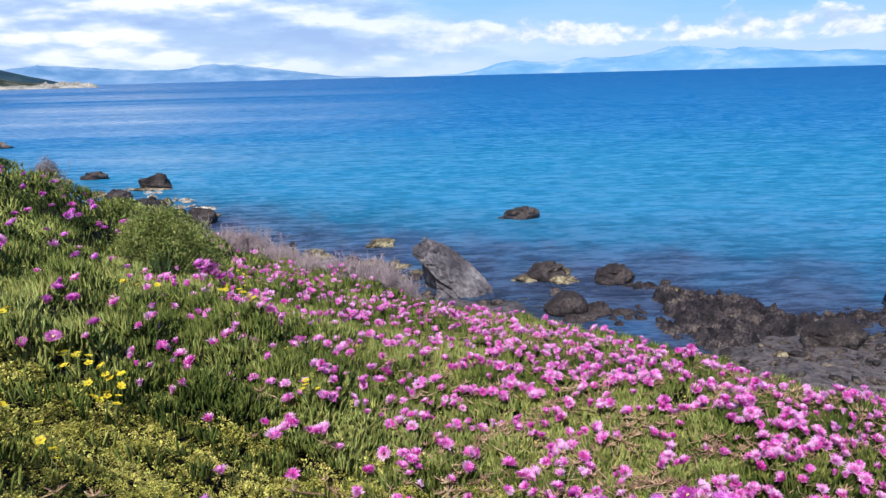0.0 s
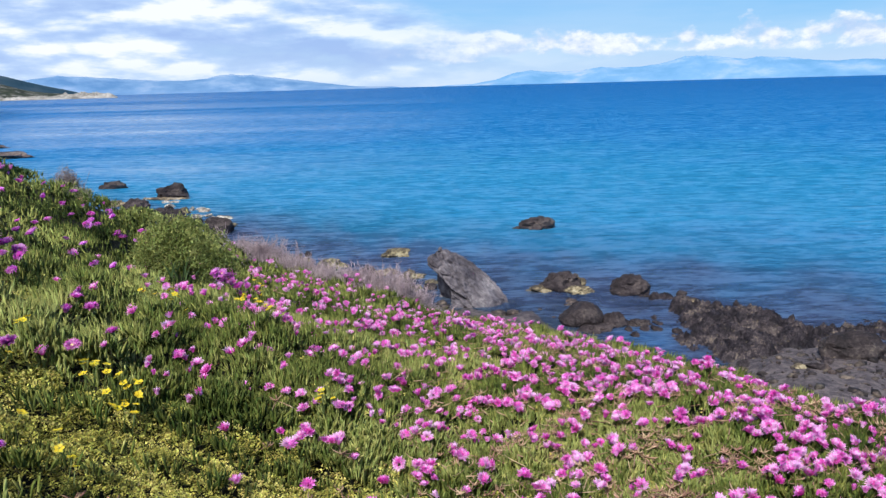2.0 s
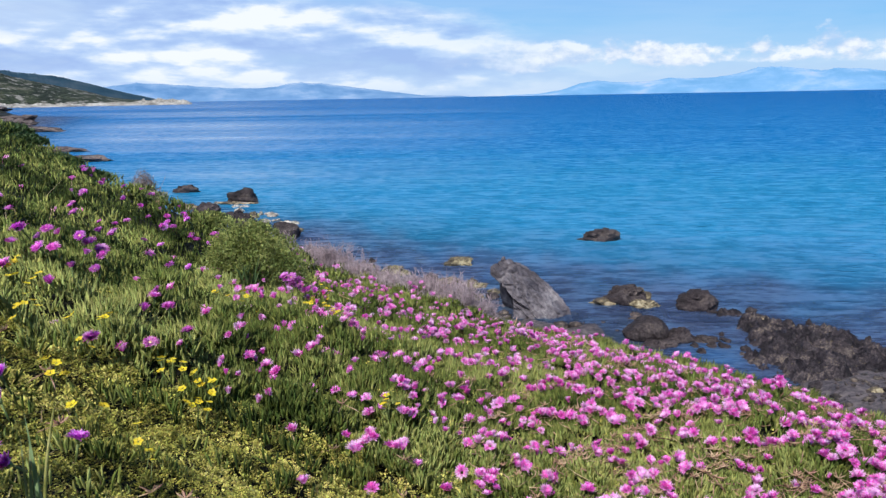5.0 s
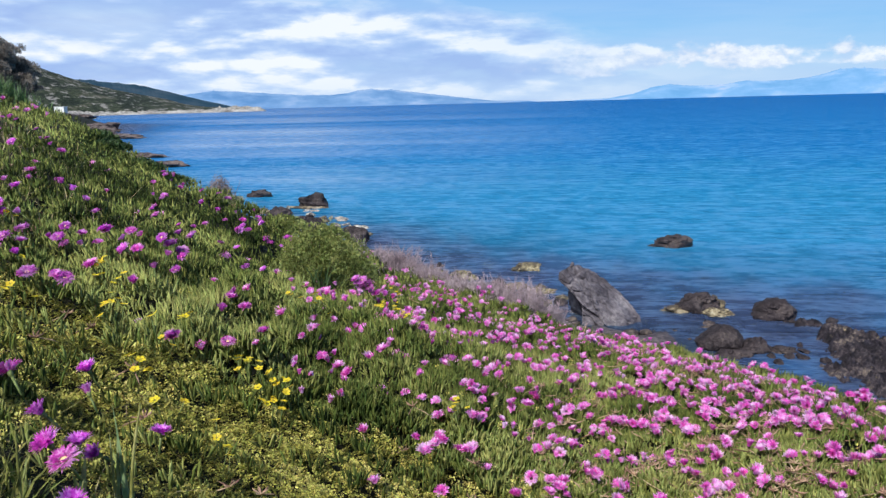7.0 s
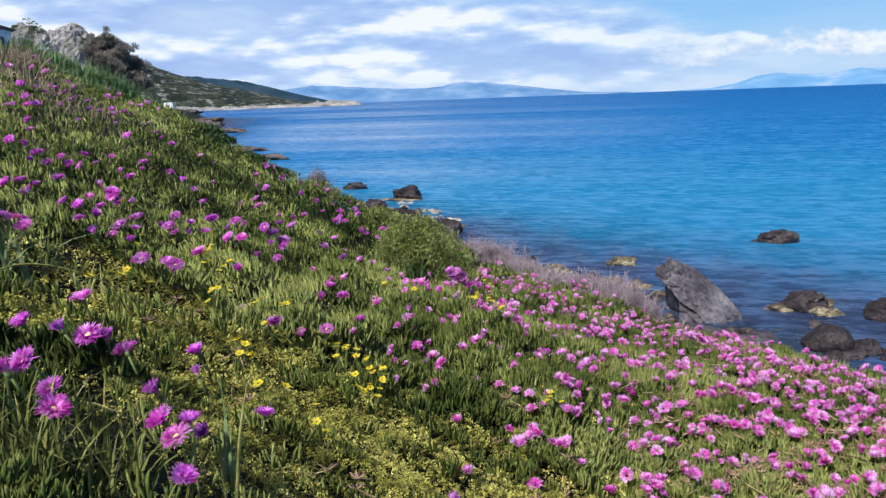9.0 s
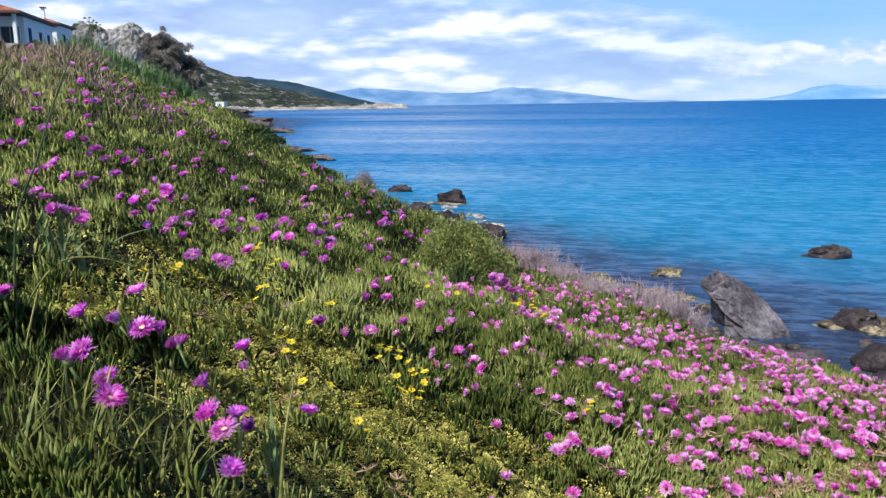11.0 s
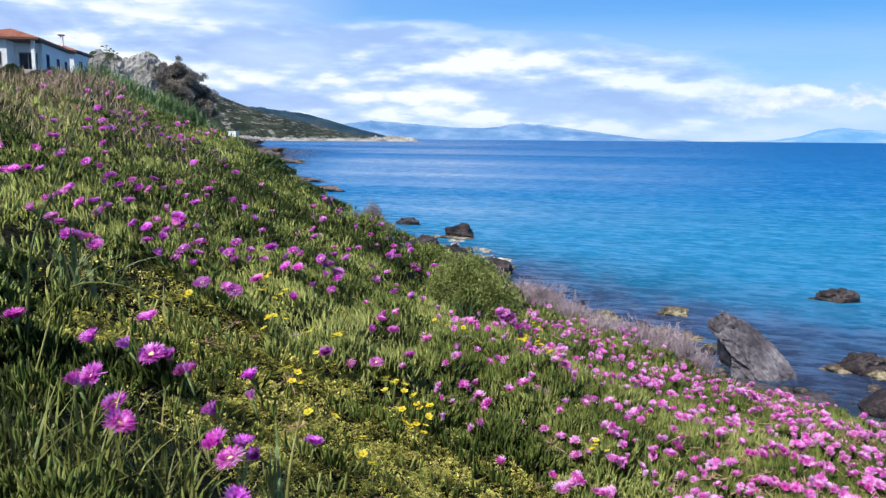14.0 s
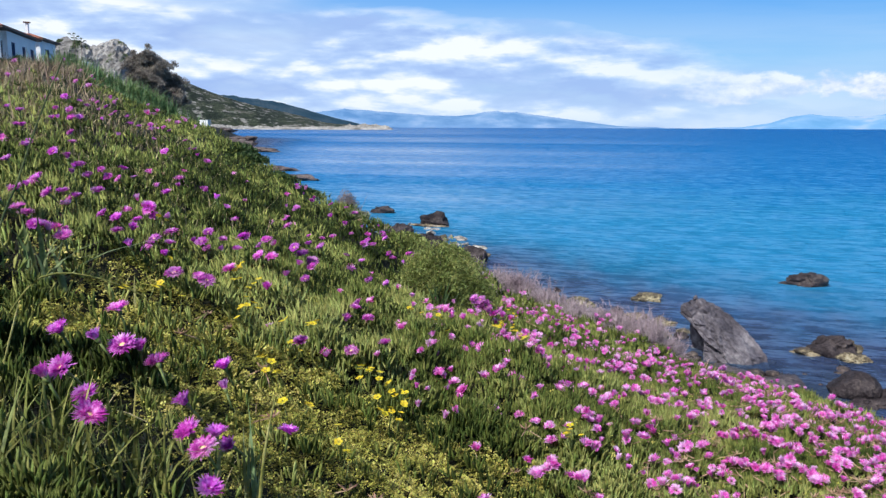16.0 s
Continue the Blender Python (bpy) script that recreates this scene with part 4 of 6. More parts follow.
def flower_meshes(seed, openness, petals):
    """Petals, centre, and calyx with its stalk, for a flower that opens along +z; the heart of it lies at the origin."""
    rng = np.random.RandomState(seed)
    v, t, q = [], [], []
    for ring, (count, el0, length) in enumerate(((petals, openness, 0.043), (petals, openness + 0.28, 0.040), (petals // 2, openness + 0.55, 0.032))):
        for k in range(count):
            a = (k + rng.uniform(-0.3, 0.3) + 0.5 * ring) / count * 6.283
            e = min(el0 + rng.normal(0, 0.15), 1.45)
            L = length * rng.uniform(0.85, 1.1)
            w = (0.0043 if petals > 28 else 0.0066) * rng.uniform(0.7, 1.3)
            out = np.array([math.cos(a), math.sin(a), 0])
            side = np.array([-math.sin(a), math.cos(a), 0])
            up = np.array([0, 0, 1.0])
            p0 = out * 0.008
            p1 = p0 + (out * math.cos(e + 0.25) + up * math.sin(e + 0.25)) * L * 0.55
            p2 = p1 + (out * math.cos(e - 0.25) + up * math.sin(e - 0.25)) * L * 0.5
            i = len(v)
            v += [p0 - side * w * 0.5, p0 + side * w * 0.5, p1 + side * w, p1 - side * w, p2]
            q.append((i, i + 1, i + 2, i + 3))
            t.append((i + 3, i + 2, i + 4))
    petal = raw_mesh("petals", np.array(v), [np.array(q), np.array(t)], [M_PETAL], False)
    bm = bmesh.new()
    bmesh.ops.create_icosphere(bm, subdivisions=2, radius=0.0105, matrix=pose(0, 0, 0.006) @ Matrix.Diagonal((1, 1, 0.6, 1)))
    centre = from_bm("flower_centre", bm, M_EYE, False)
    bm = bmesh.new()
    bmesh.ops.create_cone(bm, cap_ends=True, segments=6, radius1=0.006, radius2=0.011, depth=0.02, matrix=pose(0, 0, -0.008))
    bmesh.ops.create_cone(bm, cap_ends=True, segments=5, radius1=0.004, radius2=0.005, depth=0.07, matrix=pose(0, 0, -0.05))
    calyx = from_bm("calyx", bm, M_CALYX)
    return petal, centre, calyx


FLOWER_KINDS = [flower_meshes(60 + k, op, n) for k, (op, n) in enumerate(((0.3, 54), (0.5, 52), (0.7, 50), (0.42, 52), (0.95, 44), (1.15, 40), (0.5, 22), (0.8, 22), (1.0, 20), (1.2, 16)))]


def flower_pose(x, y, rng, s0=0.74, s1=1.06, lift=0.0):
    z = float(ground_height(np.array([x]), np.array([y]))[0])
    up = Vector((sun_dir.x * 0.42 + rng.gauss(0, 0.28), sun_dir.y * 0.42 + rng.gauss(0, 0.28), 0.9)).normalized()
    m = up.to_track_quat("Z", "Y").to_matrix().to_4x4()
    z += float(mat_lift(np.array([x]), np.array([y]))[0]) + rng.uniform(0.05, 0.09) + lift
    return Matrix.Translation((x, y, z)) @ m @ pose(0, 0, 0, 0, 0, rng.uniform(0, 360)) @ Matrix.Scale(rng.uniform(s0, s1), 4)


def dry_stems():
    """Pinkish-brown creeping stems and withered flower cups among the leaves."""
    x, y, r, rng = scatter(14000, 2.1, 12, 6, -58, 37)
    s = lip_distance(x, y)
    keep = (s > -0.4) & (rng.rand(len(x)) < smooth(-0.7, 0.5, x)) & (rng.rand(len(x)) > 0.6 * clover_share(x, y))
    x, y, r = x[keep], y[keep], r[keep]
    n = len(x)
    z = ground_height(x, y) + mat_lift(x, y) + rng.uniform(0.0, 0.05, n)
    a = rng.rand(n) * 6.283
    d = np.stack([np.cos(a), np.sin(a), rng.normal(0.0, 0.35, n)], 1)
    size = np.clip((r / 3.2) ** 0.5, 0.8, 2)
    curl = np.stack([rng.normal(0, 0.02, n), rng.normal(0, 0.02, n), rng.uniform(0, 0.03, n)], 1)
    v, q, t = fingers(np.stack([x, y, z], 1), d, rng.uniform(0.03, 0.085, n) * size, rng.uniform(0.004, 0.0075, n) * size, curl)
    return tagged(new("dry_stems", raw_mesh("dry_stems", v, [q, t], [M_STEM])), "dry pinkish-brown creeping stems among the leaves", "plant stems", kind="stuff")


def withered_cups():
    """Faded flower heads: six tan bracts spread like a star on a bent runner, thickest along the dry edge."""
    x, y, r, rng = scatter(15000, 1.9, 9, 16, -40, 37)
    keep = (lip_distance(x, y) > -0.3) & (rng.rand(len(x)) < 0.005 + 0.5 * smooth(-0.7, 1.0, x) * smooth(-0.1, 0.5, waves(x, y, 0.5, 67)))
    x, y, r = x[keep], y[keep], r[keep]
    n, per = len(x), 8
    z = ground_height(x, y) + mat_lift(x, y) + rng.uniform(0.03, 0.07, n)
    base = np.repeat(np.stack([x, y, z], 1), per, 0)
    a = np.tile(np.arange(per) * 6.283 / 6, n) + np.repeat(rng.rand(n) * 6.283, per) + rng.normal(0, 0.2, n * per)
    runner = np.tile(np.arange(per) >= 6, n)
    up = np.where(runner, -0.15, rng.uniform(0.1, 0.5, n * per))
    d = np.stack([np.cos(a), np.sin(a), up], 1)
    length = np.where(runner, rng.uniform(0.06, 0.13, n * per), rng.uniform(0.018, 0.032, n * per))
    curl = np.stack([rng.normal(0, 0.004, n * per), rng.normal(0, 0.004, n * per), np.where(runner, -0.02, 0.012)], 1)
    v, q, t = fingers(base, d, length, np.where(runner, 0.005, 0.007) * np.ones(n * per), curl)
    return tagged(new("withered_flower_cups", raw_mesh("withered_flower_cups", v, [q, t], [M_STEM])), "tan withered flower cups on bent runners among the leaves", "withered flowers", kind="stuff")


M_STEM = material("dry_pinkish_stem", [(0.3, (0.20, 0.11, 0.075)), (0.5, (0.38, 0.24, 0.16)), (0.7, (0.58, 0.42, 0.28))], 5, 40, 0.8, 0.0, island=0.6)
ice_plant_carpet()
clover_carpet()
dry_stems()
withered_cups()


# ---- ice plant flowers ----
def pink_density(x, y):
    """Flowers to the square metre."""
    s = lip_distance(x, y)
    u = x + 0.16 * (y - 3)
    carpet = (106 + 106 * smooth(-0.1, 1.3, x)) * (0.5 * smooth(-1.9, -1.1, u) + 0.5 * smooth(-1.1, -0.2, u)) * smooth(-0.5, 0.1, s) * smooth(1.7, 2.3, y + 0.3 * x)
    hill = 4.5 * smooth(0.6, -0.6, u) * smooth(-0.6, 0.3, s) * smooth(2.6, 3.4, np.hypot(x, y)) * (0.25 + 0.75 * smooth(0.0, 0.5, waves(x, y, 2.2, 41)))
    clumps = 0.35 + 1.3 * smooth(-0.2, 0.55, waves(x, y, 0.42, 43)) + 0.35 * waves(x, y, 1.3, 47) + 0.5 * waves(x, y, 0.17, 48)
    return (carpet * clumps + hill) * (1 - 0.75 * clover_share(x, y))


def sample_flowers():
    rng = np.random.RandomState(77)
    out = []
    for cx, cy, half in ((-1.0, 4.5, 3.5), (-6.5, 9.0, 5.5)):
        n = int(420 * (2 * half) ** 2)
        x, y = cx + rng.uniform(-half, half, n), cy + rng.uniform(-half, half, n)
        keep = rng.rand(n) * 420 < pink_density(x, y)
        if half > 4:
            keep &= (np.abs(x + 1.0) > 3.5) | (np.abs(y - 4.5) > 3.5)
        x, y = x[keep], y[keep]
        az = np.degrees(np.arctan2(x, y))
        keep = (az > -58) & (az < 36) & (np.hypot(x, y) > 1.9)
        out.append(np.stack([x[keep], y[keep]], 1))
    out = np.concatenate(out)
    return out[np.argsort(np.hypot(out[:, 0], out[:, 1]))]


# flowers that stand alone and can be told apart: beside the tall grass, in the middle of the slope, up the slope, by the round bush
BESIDE_GRASS = [(-1.93, 1.54), (-1.76, 1.64), (-1.39, 1.27), (-1.39, 1.22), (-1.56, 1.56), (-1.52, 1.61), (-1.49, 1.64), (-1.45, 1.66), (-1.49, 2.03), (-1.16, 1.39), (-1.3, 1.75), (-1.13, 1.36), (-1.09, 1.4), (-1.09, 1.46), (-1.08, 1.34), (-0.96, 1.18), (-1.34, 1.28), (-1.13, 1.06), (-1.11, 1.76), (-1.57, 1.66)]
MID_SLOPE = [(-2.89, 2.22), (-3.09, 2.58), (-3.28, 2.83), (-3.15, 2.94), (-3.06, 2.87), (-2.87, 2.57), (-2.74, 2.36), (-2.87, 2.74), (-2.84, 2.87), (-3.38, 3.4), (-3.55, 3.66), (-3.5, 3.78), (-3.64, 4.13), (-3.52, 3.95), (-3.49, 4.05), (-3.01, 3.04), (-3.34, 3.5), (-3.0, 3.19), (-2.56, 2.28), (-2.57, 1.98), (-2.48, 2.27), (-2.45, 2.25), (-2.43, 2.29), (-2.45, 2.4), (-2.51, 2.67), (-2.46, 2.7), (-2.63, 3.03), (-2.85, 3.39), (-2.81, 3.38), (-2.77, 3.45), (-2.45, 2.78), (-2.42, 2.72), (-2.53, 3.15), (-2.41, 2.94), (-2.22, 2.75), (-2.55, 3.46), (-2.54, 3.59), (-2.37, 3.34), (-2.64, 3.48), (-2.05, 2.74), (-2.47, 3.05), (-2.17, 3.1), (-3.27, 2.69)]
UP_SLOPE = [(-4.86, 4.41), (-4.54, 4.21), (-4.34, 3.98), (-4.33, 4.02), (-4.2, 3.94), (-3.66, 2.95), (-3.51, 3.25), (-5.37, 5.49), (-5.35, 5.51), (-4.99, 4.99), (-5.33, 5.61), (-5.57, 5.96), (-5.53, 6.06), (-4.88, 5.02), (-4.86, 5.01), (-4.85, 5.08), (-4.68, 4.69), (-5.47, 6.01), (-5.45, 6.08), (-5.99, 6.82), (-5.36, 6.04), (-4.96, 5.47), (-5.52, 6.44), (-5.02, 5.88), (-4.96, 5.92), (-4.82, 5.48), (-4.33, 4.44), (-3.91, 4.0), (-5.6, 6.88), (-5.53, 6.89), (-5.45, 6.9), (-5.41, 6.93), (-4.54, 5.58), (-5.0, 6.65), (-4.18, 5.26), (-4.46, 5.96), (-4.45, 6.03), (-4.14, 5.64), (-4.09, 5.69)]
BANK_EDGE = [(-3.46, 4.45), (-3.05, 3.8), (-2.84, 3.38), (-3.07, 4.32), (-3.18, 4.6), (-3.52, 4.82), (-4.29, 7.6), (-4.26, 7.57), (-3.92, 7.22), (-3.66, 6.27), (-3.63, 6.39), (-3.9, 7.64), (-3.81, 7.83), (-3.63, 7.69), (-3.63, 7.64), (-3.38, 6.59), (-3.36, 6.84), (-3.31, 6.88), (-3.26, 7.03), (-3.16, 6.94), (-3.39, 7.76), (-3.2, 7.38), (-3.08, 7.2), (-2.99, 6.49), (-2.96, 6.6), (-2.85, 6.73), (-2.8, 6.7), (-2.73, 6.81), (-2.89, 7.43), (-2.55, 6.49), (-2.84, 5.77), (-2.37, 5.05), (-2.65, 5.49), (-3.13, 5.35), (-3.08, 5.59), (-2.75, 5.17), (-2.58, 4.82), (-3.02, 5.9), (-2.12, 3.63), (-2.09, 3.66), (-2.07, 3.73), (-2.05, 3.69), (-2.09, 3.61)]
FRINGE = [(-2.32, 3.39), (-2.33, 3.46), (-2.32, 3.48), (-2.26, 3.51), (-2.23, 3.46), (-2.17, 3.48), (-2.46, 3.91), (-1.69, 3.35), (-1.69, 3.46), (-1.55, 3.3), (-1.42, 2.83), (-1.32, 2.96), (-1.94, 4.48), (-1.94, 3.22), (-1.99, 3.13), (-1.58, 2.69), (-2.78, 5.02), (-2.08, 2.73)]
CLUMP_BY_BUSH = [(-1.5, 4.98, 3.05), (-1.46, 4.99, 3.04), (-1.45, 4.99, 3.0), (-1.42, 5.0, 2.99), (-1.41, 5.0, 2.96), (-1.36, 5.02, 2.95), (-1.32, 5.02, 2.93), (-1.47, 4.99, 2.99), (-1.38, 5.01, 2.94), (-1.49, 4.98, 3.02), (-1.43, 5.0, 3.02)]     # with their heights
SINGLE = BESIDE_GRASS + MID_SLOPE + UP_SLOPE + BANK_EDGE + FRINGE
# many of them stand in twos
pairs = random.Random(14)
SINGLE += [(x + pairs.gauss(0, 0.05), y + pairs.gauss(0, 0.05)) for x, y in MID_SLOPE + BANK_EDGE if pairs.random() < 0.4]
MASSED = sample_flowers()


def flower(x, y, seed, label, s0=0.88, s1=1.18, lift=0.03, height=None):
    rng = random.Random(seed)
    petal, centre, calyx = FLOWER_KINDS[rng.choice((0, 0, 1, 1, 2, 3, 3, 4, 5))]
    ob = tagged(new("ice_plant_flower", calyx), label, "flower", "ice plant flowers")
    ob.matrix_basis = flower_pose(x, y, rng, s0, s1, lift)
    if height is not None:
        ob.location.z = height
    part("petals", petal, ob, "magenta petals"), part("flower_centre", centre, ob, "cream centre")


for k, (x, y) in enumerate(SINGLE):
    r = math.hypot(x, y)
    small, large = (0.66, 0.82) if r < 2.2 else (0.75, 0.92) if r < 2.9 else (0.62, 0.9) if r < 5 else (0.58, 0.9)
    flower(x, y, 3000 + k, "magenta many-petalled ice plant flower standing among green leaves", small, large, 0.035)
for k, (x, y, z) in enumerate(CLUMP_BY_BUSH):
    flower(x, y, 3600 + k, "bright magenta ice plant flower on a long stem", 0.8, 1.05, height=z)
for k, (x, y) in enumerate(MASSED[:60]):
    flower(x, y, 4000 + k, "magenta ice plant flower in a dense patch of blooms", 0.55, 0.85, 0.0)


def massed_flowers(places):
    """The further flowers, in one mesh."""
    vs, qs, ts, at = [], [], [], 0
    kinds = []
    for petal, _, _ in FLOWER_KINDS[6:]:
        co = np.empty(len(petal.vertices) * 3, np.float32)
        petal.vertices.foreach_get("co", co)
        polys = [tuple(p.vertices) for p in petal.polygons]
        kinds.append((co.reshape(-1, 3), np.array([p for p in polys if len(p) == 4]), np.array([p for p in polys if len(p) == 3])))
    for k, (x, y) in enumerate(places):
        rng = random.Random(9000 + k)
        co, q, t = kinds[rng.choice((0, 0, 1, 1, 2, 3))]
        m = np.array(flower_pose(x, y, rng, 0.48, 0.82) if x > -2.2 else flower_pose(x, y, rng))
        s = 1.0 + 0.03 * max(0, math.hypot(x, y) - 5)
        vs.append(co * s @ m[:3, :3].T + m[:3, 3])
        qs.append(q + at), ts.append(t + at)
        at += len(co)
    me = raw_mesh("massed_flowers", np.concatenate(vs), [np.concatenate(qs), np.concatenate(ts)], [M_PETAL_FAR], False)
    return tagged(new("massed_flowers", me), "many magenta ice plant flowers spread over the slope", "flowers", kind="stuff")


massed_flowers(MASSED[60:])


# ---- small yellow flowers ----
def yellow_mesh():
    v, t = [], []
    for k in range(5):
        a = k * 1.2566
        c, s = math.cos(a), math.sin(a)
        i = len(v)
        for f, side, up in ((0.002, 0, 0), (0.010, -0.0075, 0.003), (0.0165, -0.004, 0.004), (0.0165, 0.004, 0.004), (0.010, 0.0075, 0.003)):
            v.append((c * f - s * side, s * f + c * side, up))
        t += [(i, i + 1, i + 2), (i, i + 2, i + 3), (i, i + 3, i + 4)]
    return raw_mesh("petals", np.array(v), [np.array(t)], [M_YELLOW], False)


def yellow_flowers():
    petals = yellow_mesh()
    bm = bmesh.new()
    bmesh.ops.create_cone(bm, cap_ends=True, segments=4, radius1=0.0015, radius2=0.0012, depth=0.10, matrix=pose(0, 0, -0.05))
    stalk = from_bm("stalk", bm, M_CALYX)
    clumps = [(-1.2, 2.55, 5), (-1.13, 2.61, 6), (-1.11, 2.6, 2), (-2.13, 3.13, 3), (-2.07, 3.1, 2), (-1.69, 2.49, 3), (-1.59, 2.58, 1), (-1.58, 2.64, 1), (-1.61, 2.86, 2), (-1.89, 2.31, 2), (-2.39, 2.98, 1), (-1.28, 2.12, 1), (-1.43, 2.29, 1), (-1.39, 5.65, 5), (-0.95, 3.89, 4), (-1.04, 3.93, 3), (-1.43, 3.96, 3), (-1.45, 3.79, 2), (0.14, 14.92, 3), (-0.54, 3.14, 3), (-1.08, 2.03, 2), (-1.45, 2.2, 1), (-1.44, 2.29, 1), (-2.61, 3.16, 1), (-2.06, 2.26, 1)]
    for k, (cx, cy, count) in enumerate(clumps):
        rng = random.Random(5200 + k)
        for j in range(count * 2):
            x, y = cx + rng.gauss(0, 0.024), cy + rng.gauss(0, 0.028)
            z = float(ground_height(np.array([x]), np.array([y]))[0])
            ob = tagged(new("yellow_flower", stalk), "small yellow five-petalled wildflower on a thin stalk", "flower", "yellow wildflowers")
            ob.matrix_basis = pose(x, y, z + float(mat_lift(np.array([x]), np.array([y]))[0]) + rng.uniform(0.10, 0.135), rng.gauss(20, 12), rng.gauss(0, 9), rng.uniform(0, 360)) @ Matrix.Scale(rng.uniform(0.8, 1.05), 4)
            part("petals", petals, ob, "bright yellow petals")


yellow_flowers()


# ---- grasses ----
def blades(name, base, height, lean, width, droop, seed, mat):
    """Narrow ribbons of six steps, folded along the middle, rising from base and bending over."""
    rng = np.random.RandomState(seed)
    n = len(base)
    a = rng.rand(n) * 6.283
    side = np.stack([-np.sin(a), np.cos(a), 0 * a], 1)
    out = np.stack([np.cos(a), np.sin(a), 0 * a], 1)
    u = np.linspace(0, 1, 6)
    verts = np.zeros((n, 6, 3, 3), np.float32)
    for k, t in enumerate(u):
        centre = base + out * (lean * height * t + droop * height * t ** 2.4)[:, None] + np.array([0, 0, 1]) * (height * (t - 0.35 * droop * t ** 2.2))[:, None]
        w = (width * (1 - t ** 1.6) * (0.6 + 0.8 * min(t * 3, 1)))[:, None] * 0.5
        verts[:, k, 0] = centre - side * w
        verts[:, k, 1] = centre - out * w * 0.35
        verts[:, k, 2] = centre + side * w
    i = (np.arange(n) * 18)[:, None]
    quads = []
    for k in range(5):
        for j in range(2):
            quads.append(i + np.array([k * 3 + j, k * 3 + j + 1, k * 3 + j + 4, k * 3 + j + 3]))
    return raw_mesh(name, verts.reshape(-1, 3), [np.concatenate(quads)], [mat])


def spread(n, cx, cy, sx, sy, seed, turn=0.0):
    rng = np.random.RandomState(seed)
    a, b = rng.normal(0, sx, n), rng.normal(0, sy, n)
    c, s = math.cos(turn), math.sin(turn)
    x, y = cx + a * c - b * s, cy + a * s + b * c
    return np.stack([x, y, ground_height(x, y) - 0.01], 1), rng


def grass_patch(name, label, n, cx, cy, sx, sy, h, w, mat, seed, lean=0.25, droop=0.35, turn=0.0):
    base, rng = spread(n, cx, cy, sx, sy, seed, turn)
    keep = (np.hypot(base[:, 0], base[:, 1]) > 1.0)
    base = base[keep]
    n = len(base)
    me = blades(name, base, rng.uniform(0.5, 1.0, n) * h, rng.normal(0, lean, n), rng.uniform(0.6, 1.2, n) * w, np.abs(rng.normal(0, droop, n)), seed, mat)
    return tagged(new(name, me), label, "grass", kind="stuff")


M_DARKGRASS = material("dark_green_weed", [(0.3, (0.016, 0.032, 0.011)), (0.5, (0.045, 0.075, 0.022)), (0.7, (0.11, 0.145, 0.045))], 1.0, 12, 0.5, 0.0, island=0.6, through_light=0.25)
M_BRUSH = material("brown_dry_stalk", [(0.3, (0.16, 0.11, 0.07)), (0.5, (0.33, 0.25, 0.17)), (0.7, (0.52, 0.42, 0.30))], 3, 30, 0.8, 0.0, island=0.7)
M_REED_PALE = material("pale_reed_blade", [(0.3, (0.13, 0.18, 0.075)), (0.5, (0.26, 0.33, 0.15)), (0.7, (0.45, 0.50, 0.26))], 2.0, 20, 0.5, 0.0, spec=0.25, island=0.5, through_light=0.2)
M_REED = material("bluish_reed", [(0.3, (0.055, 0.105, 0.040)), (0.5, (0.155, 0.25, 0.095)), (0.7, (0.32, 0.42, 0.18))], 1.0, 12, 0.5, 0.0, island=0.6, through_light=0.25)
for k, (x, y, n, h) in enumerate([(-1.42, 0.98, 60, 0.24), (-1.38, 1.06, 60, 0.25), (-1.33, 1.14, 60, 0.26), (-1.27, 1.21, 50, 0.25), (-1.20, 1.27, 46, 0.22), (-1.67, 1.26, 26, 0.24), (-1.56, 1.32, 26, 0.22), (-1.43, 1.36, 26, 0.20), (-1.90, 1.38, 12, 0.26), (-1.12, 1.34, 20, 0.18)]):
    grass_patch("grass_tuft", "dark green grass at the foot of taller blades", n, x, y, 0.11, 0.09, h * 0.55, 0.009, M_DARKGRASS, 830 + k, 0.35, 0.4)
    grass_patch("grass_tuft", "tall yellow-green grass with bending blades beside the flowers", int(n * 0.6), x, y, 0.085, 0.07, h, 0.008, M_GRASS, 810 + k, 0.3, 0.55)
grass_patch("grass_tuft", "loose green grass among ice plant leaves", 50, -2.55, 2.1, 0.35, 0.25, 0.24, 0.010, M_GRASS, 83, 0.3, 0.5)
grass_patch("grass_tuft", "dry yellowish grass blades among the leaves", 200, -1.7, 1.75, 0.6, 0.5, 0.12, 0.005, M_DRY, 84, 0.6, 0.8)
grass_patch("reed_grass", "broad pale green blades drooping over the ice plants", 16, -2.44, 2.25, 0.05, 0.05, 0.36, 0.024, M_REED_PALE, 86, 0.25, 0.75)
grass_patch("reed_grass", "broad pale green blades drooping over the ice plants", 9, -2.62, 2.15, 0.05, 0.05, 0.30, 0.022, M_REED_PALE, 94, 0.3, 0.8)
grass_patch("reed_grass", "upright grey-green reed blades rising from the grass", 5, -1.06, 1.48, 0.012, 0.012, 0.34, 0.015, M_REED_PALE, 95, 0.06, 0.08)
grass_patch("reed_grass", "upright grey-green reed blades rising from the grass", 5, -1.12, 1.44, 0.02, 0.02, 0.22, 0.018, M_REED_PALE, 96, 0.1, 0.2)
grass_patch("dry_grass", "straw-coloured dry grass among the ice plants", 1500, -5.2, 4.4, 0.9, 0.5, 0.26, 0.007, M_DRY, 92, 0.6, 0.8)
grass_patch("dry_grass", "straw-coloured dry grass among the ice plants", 1500, -6.8, 6.2, 1.0, 0.6, 0.30, 0.009, M_DRY, 93, 0.6, 0.8)
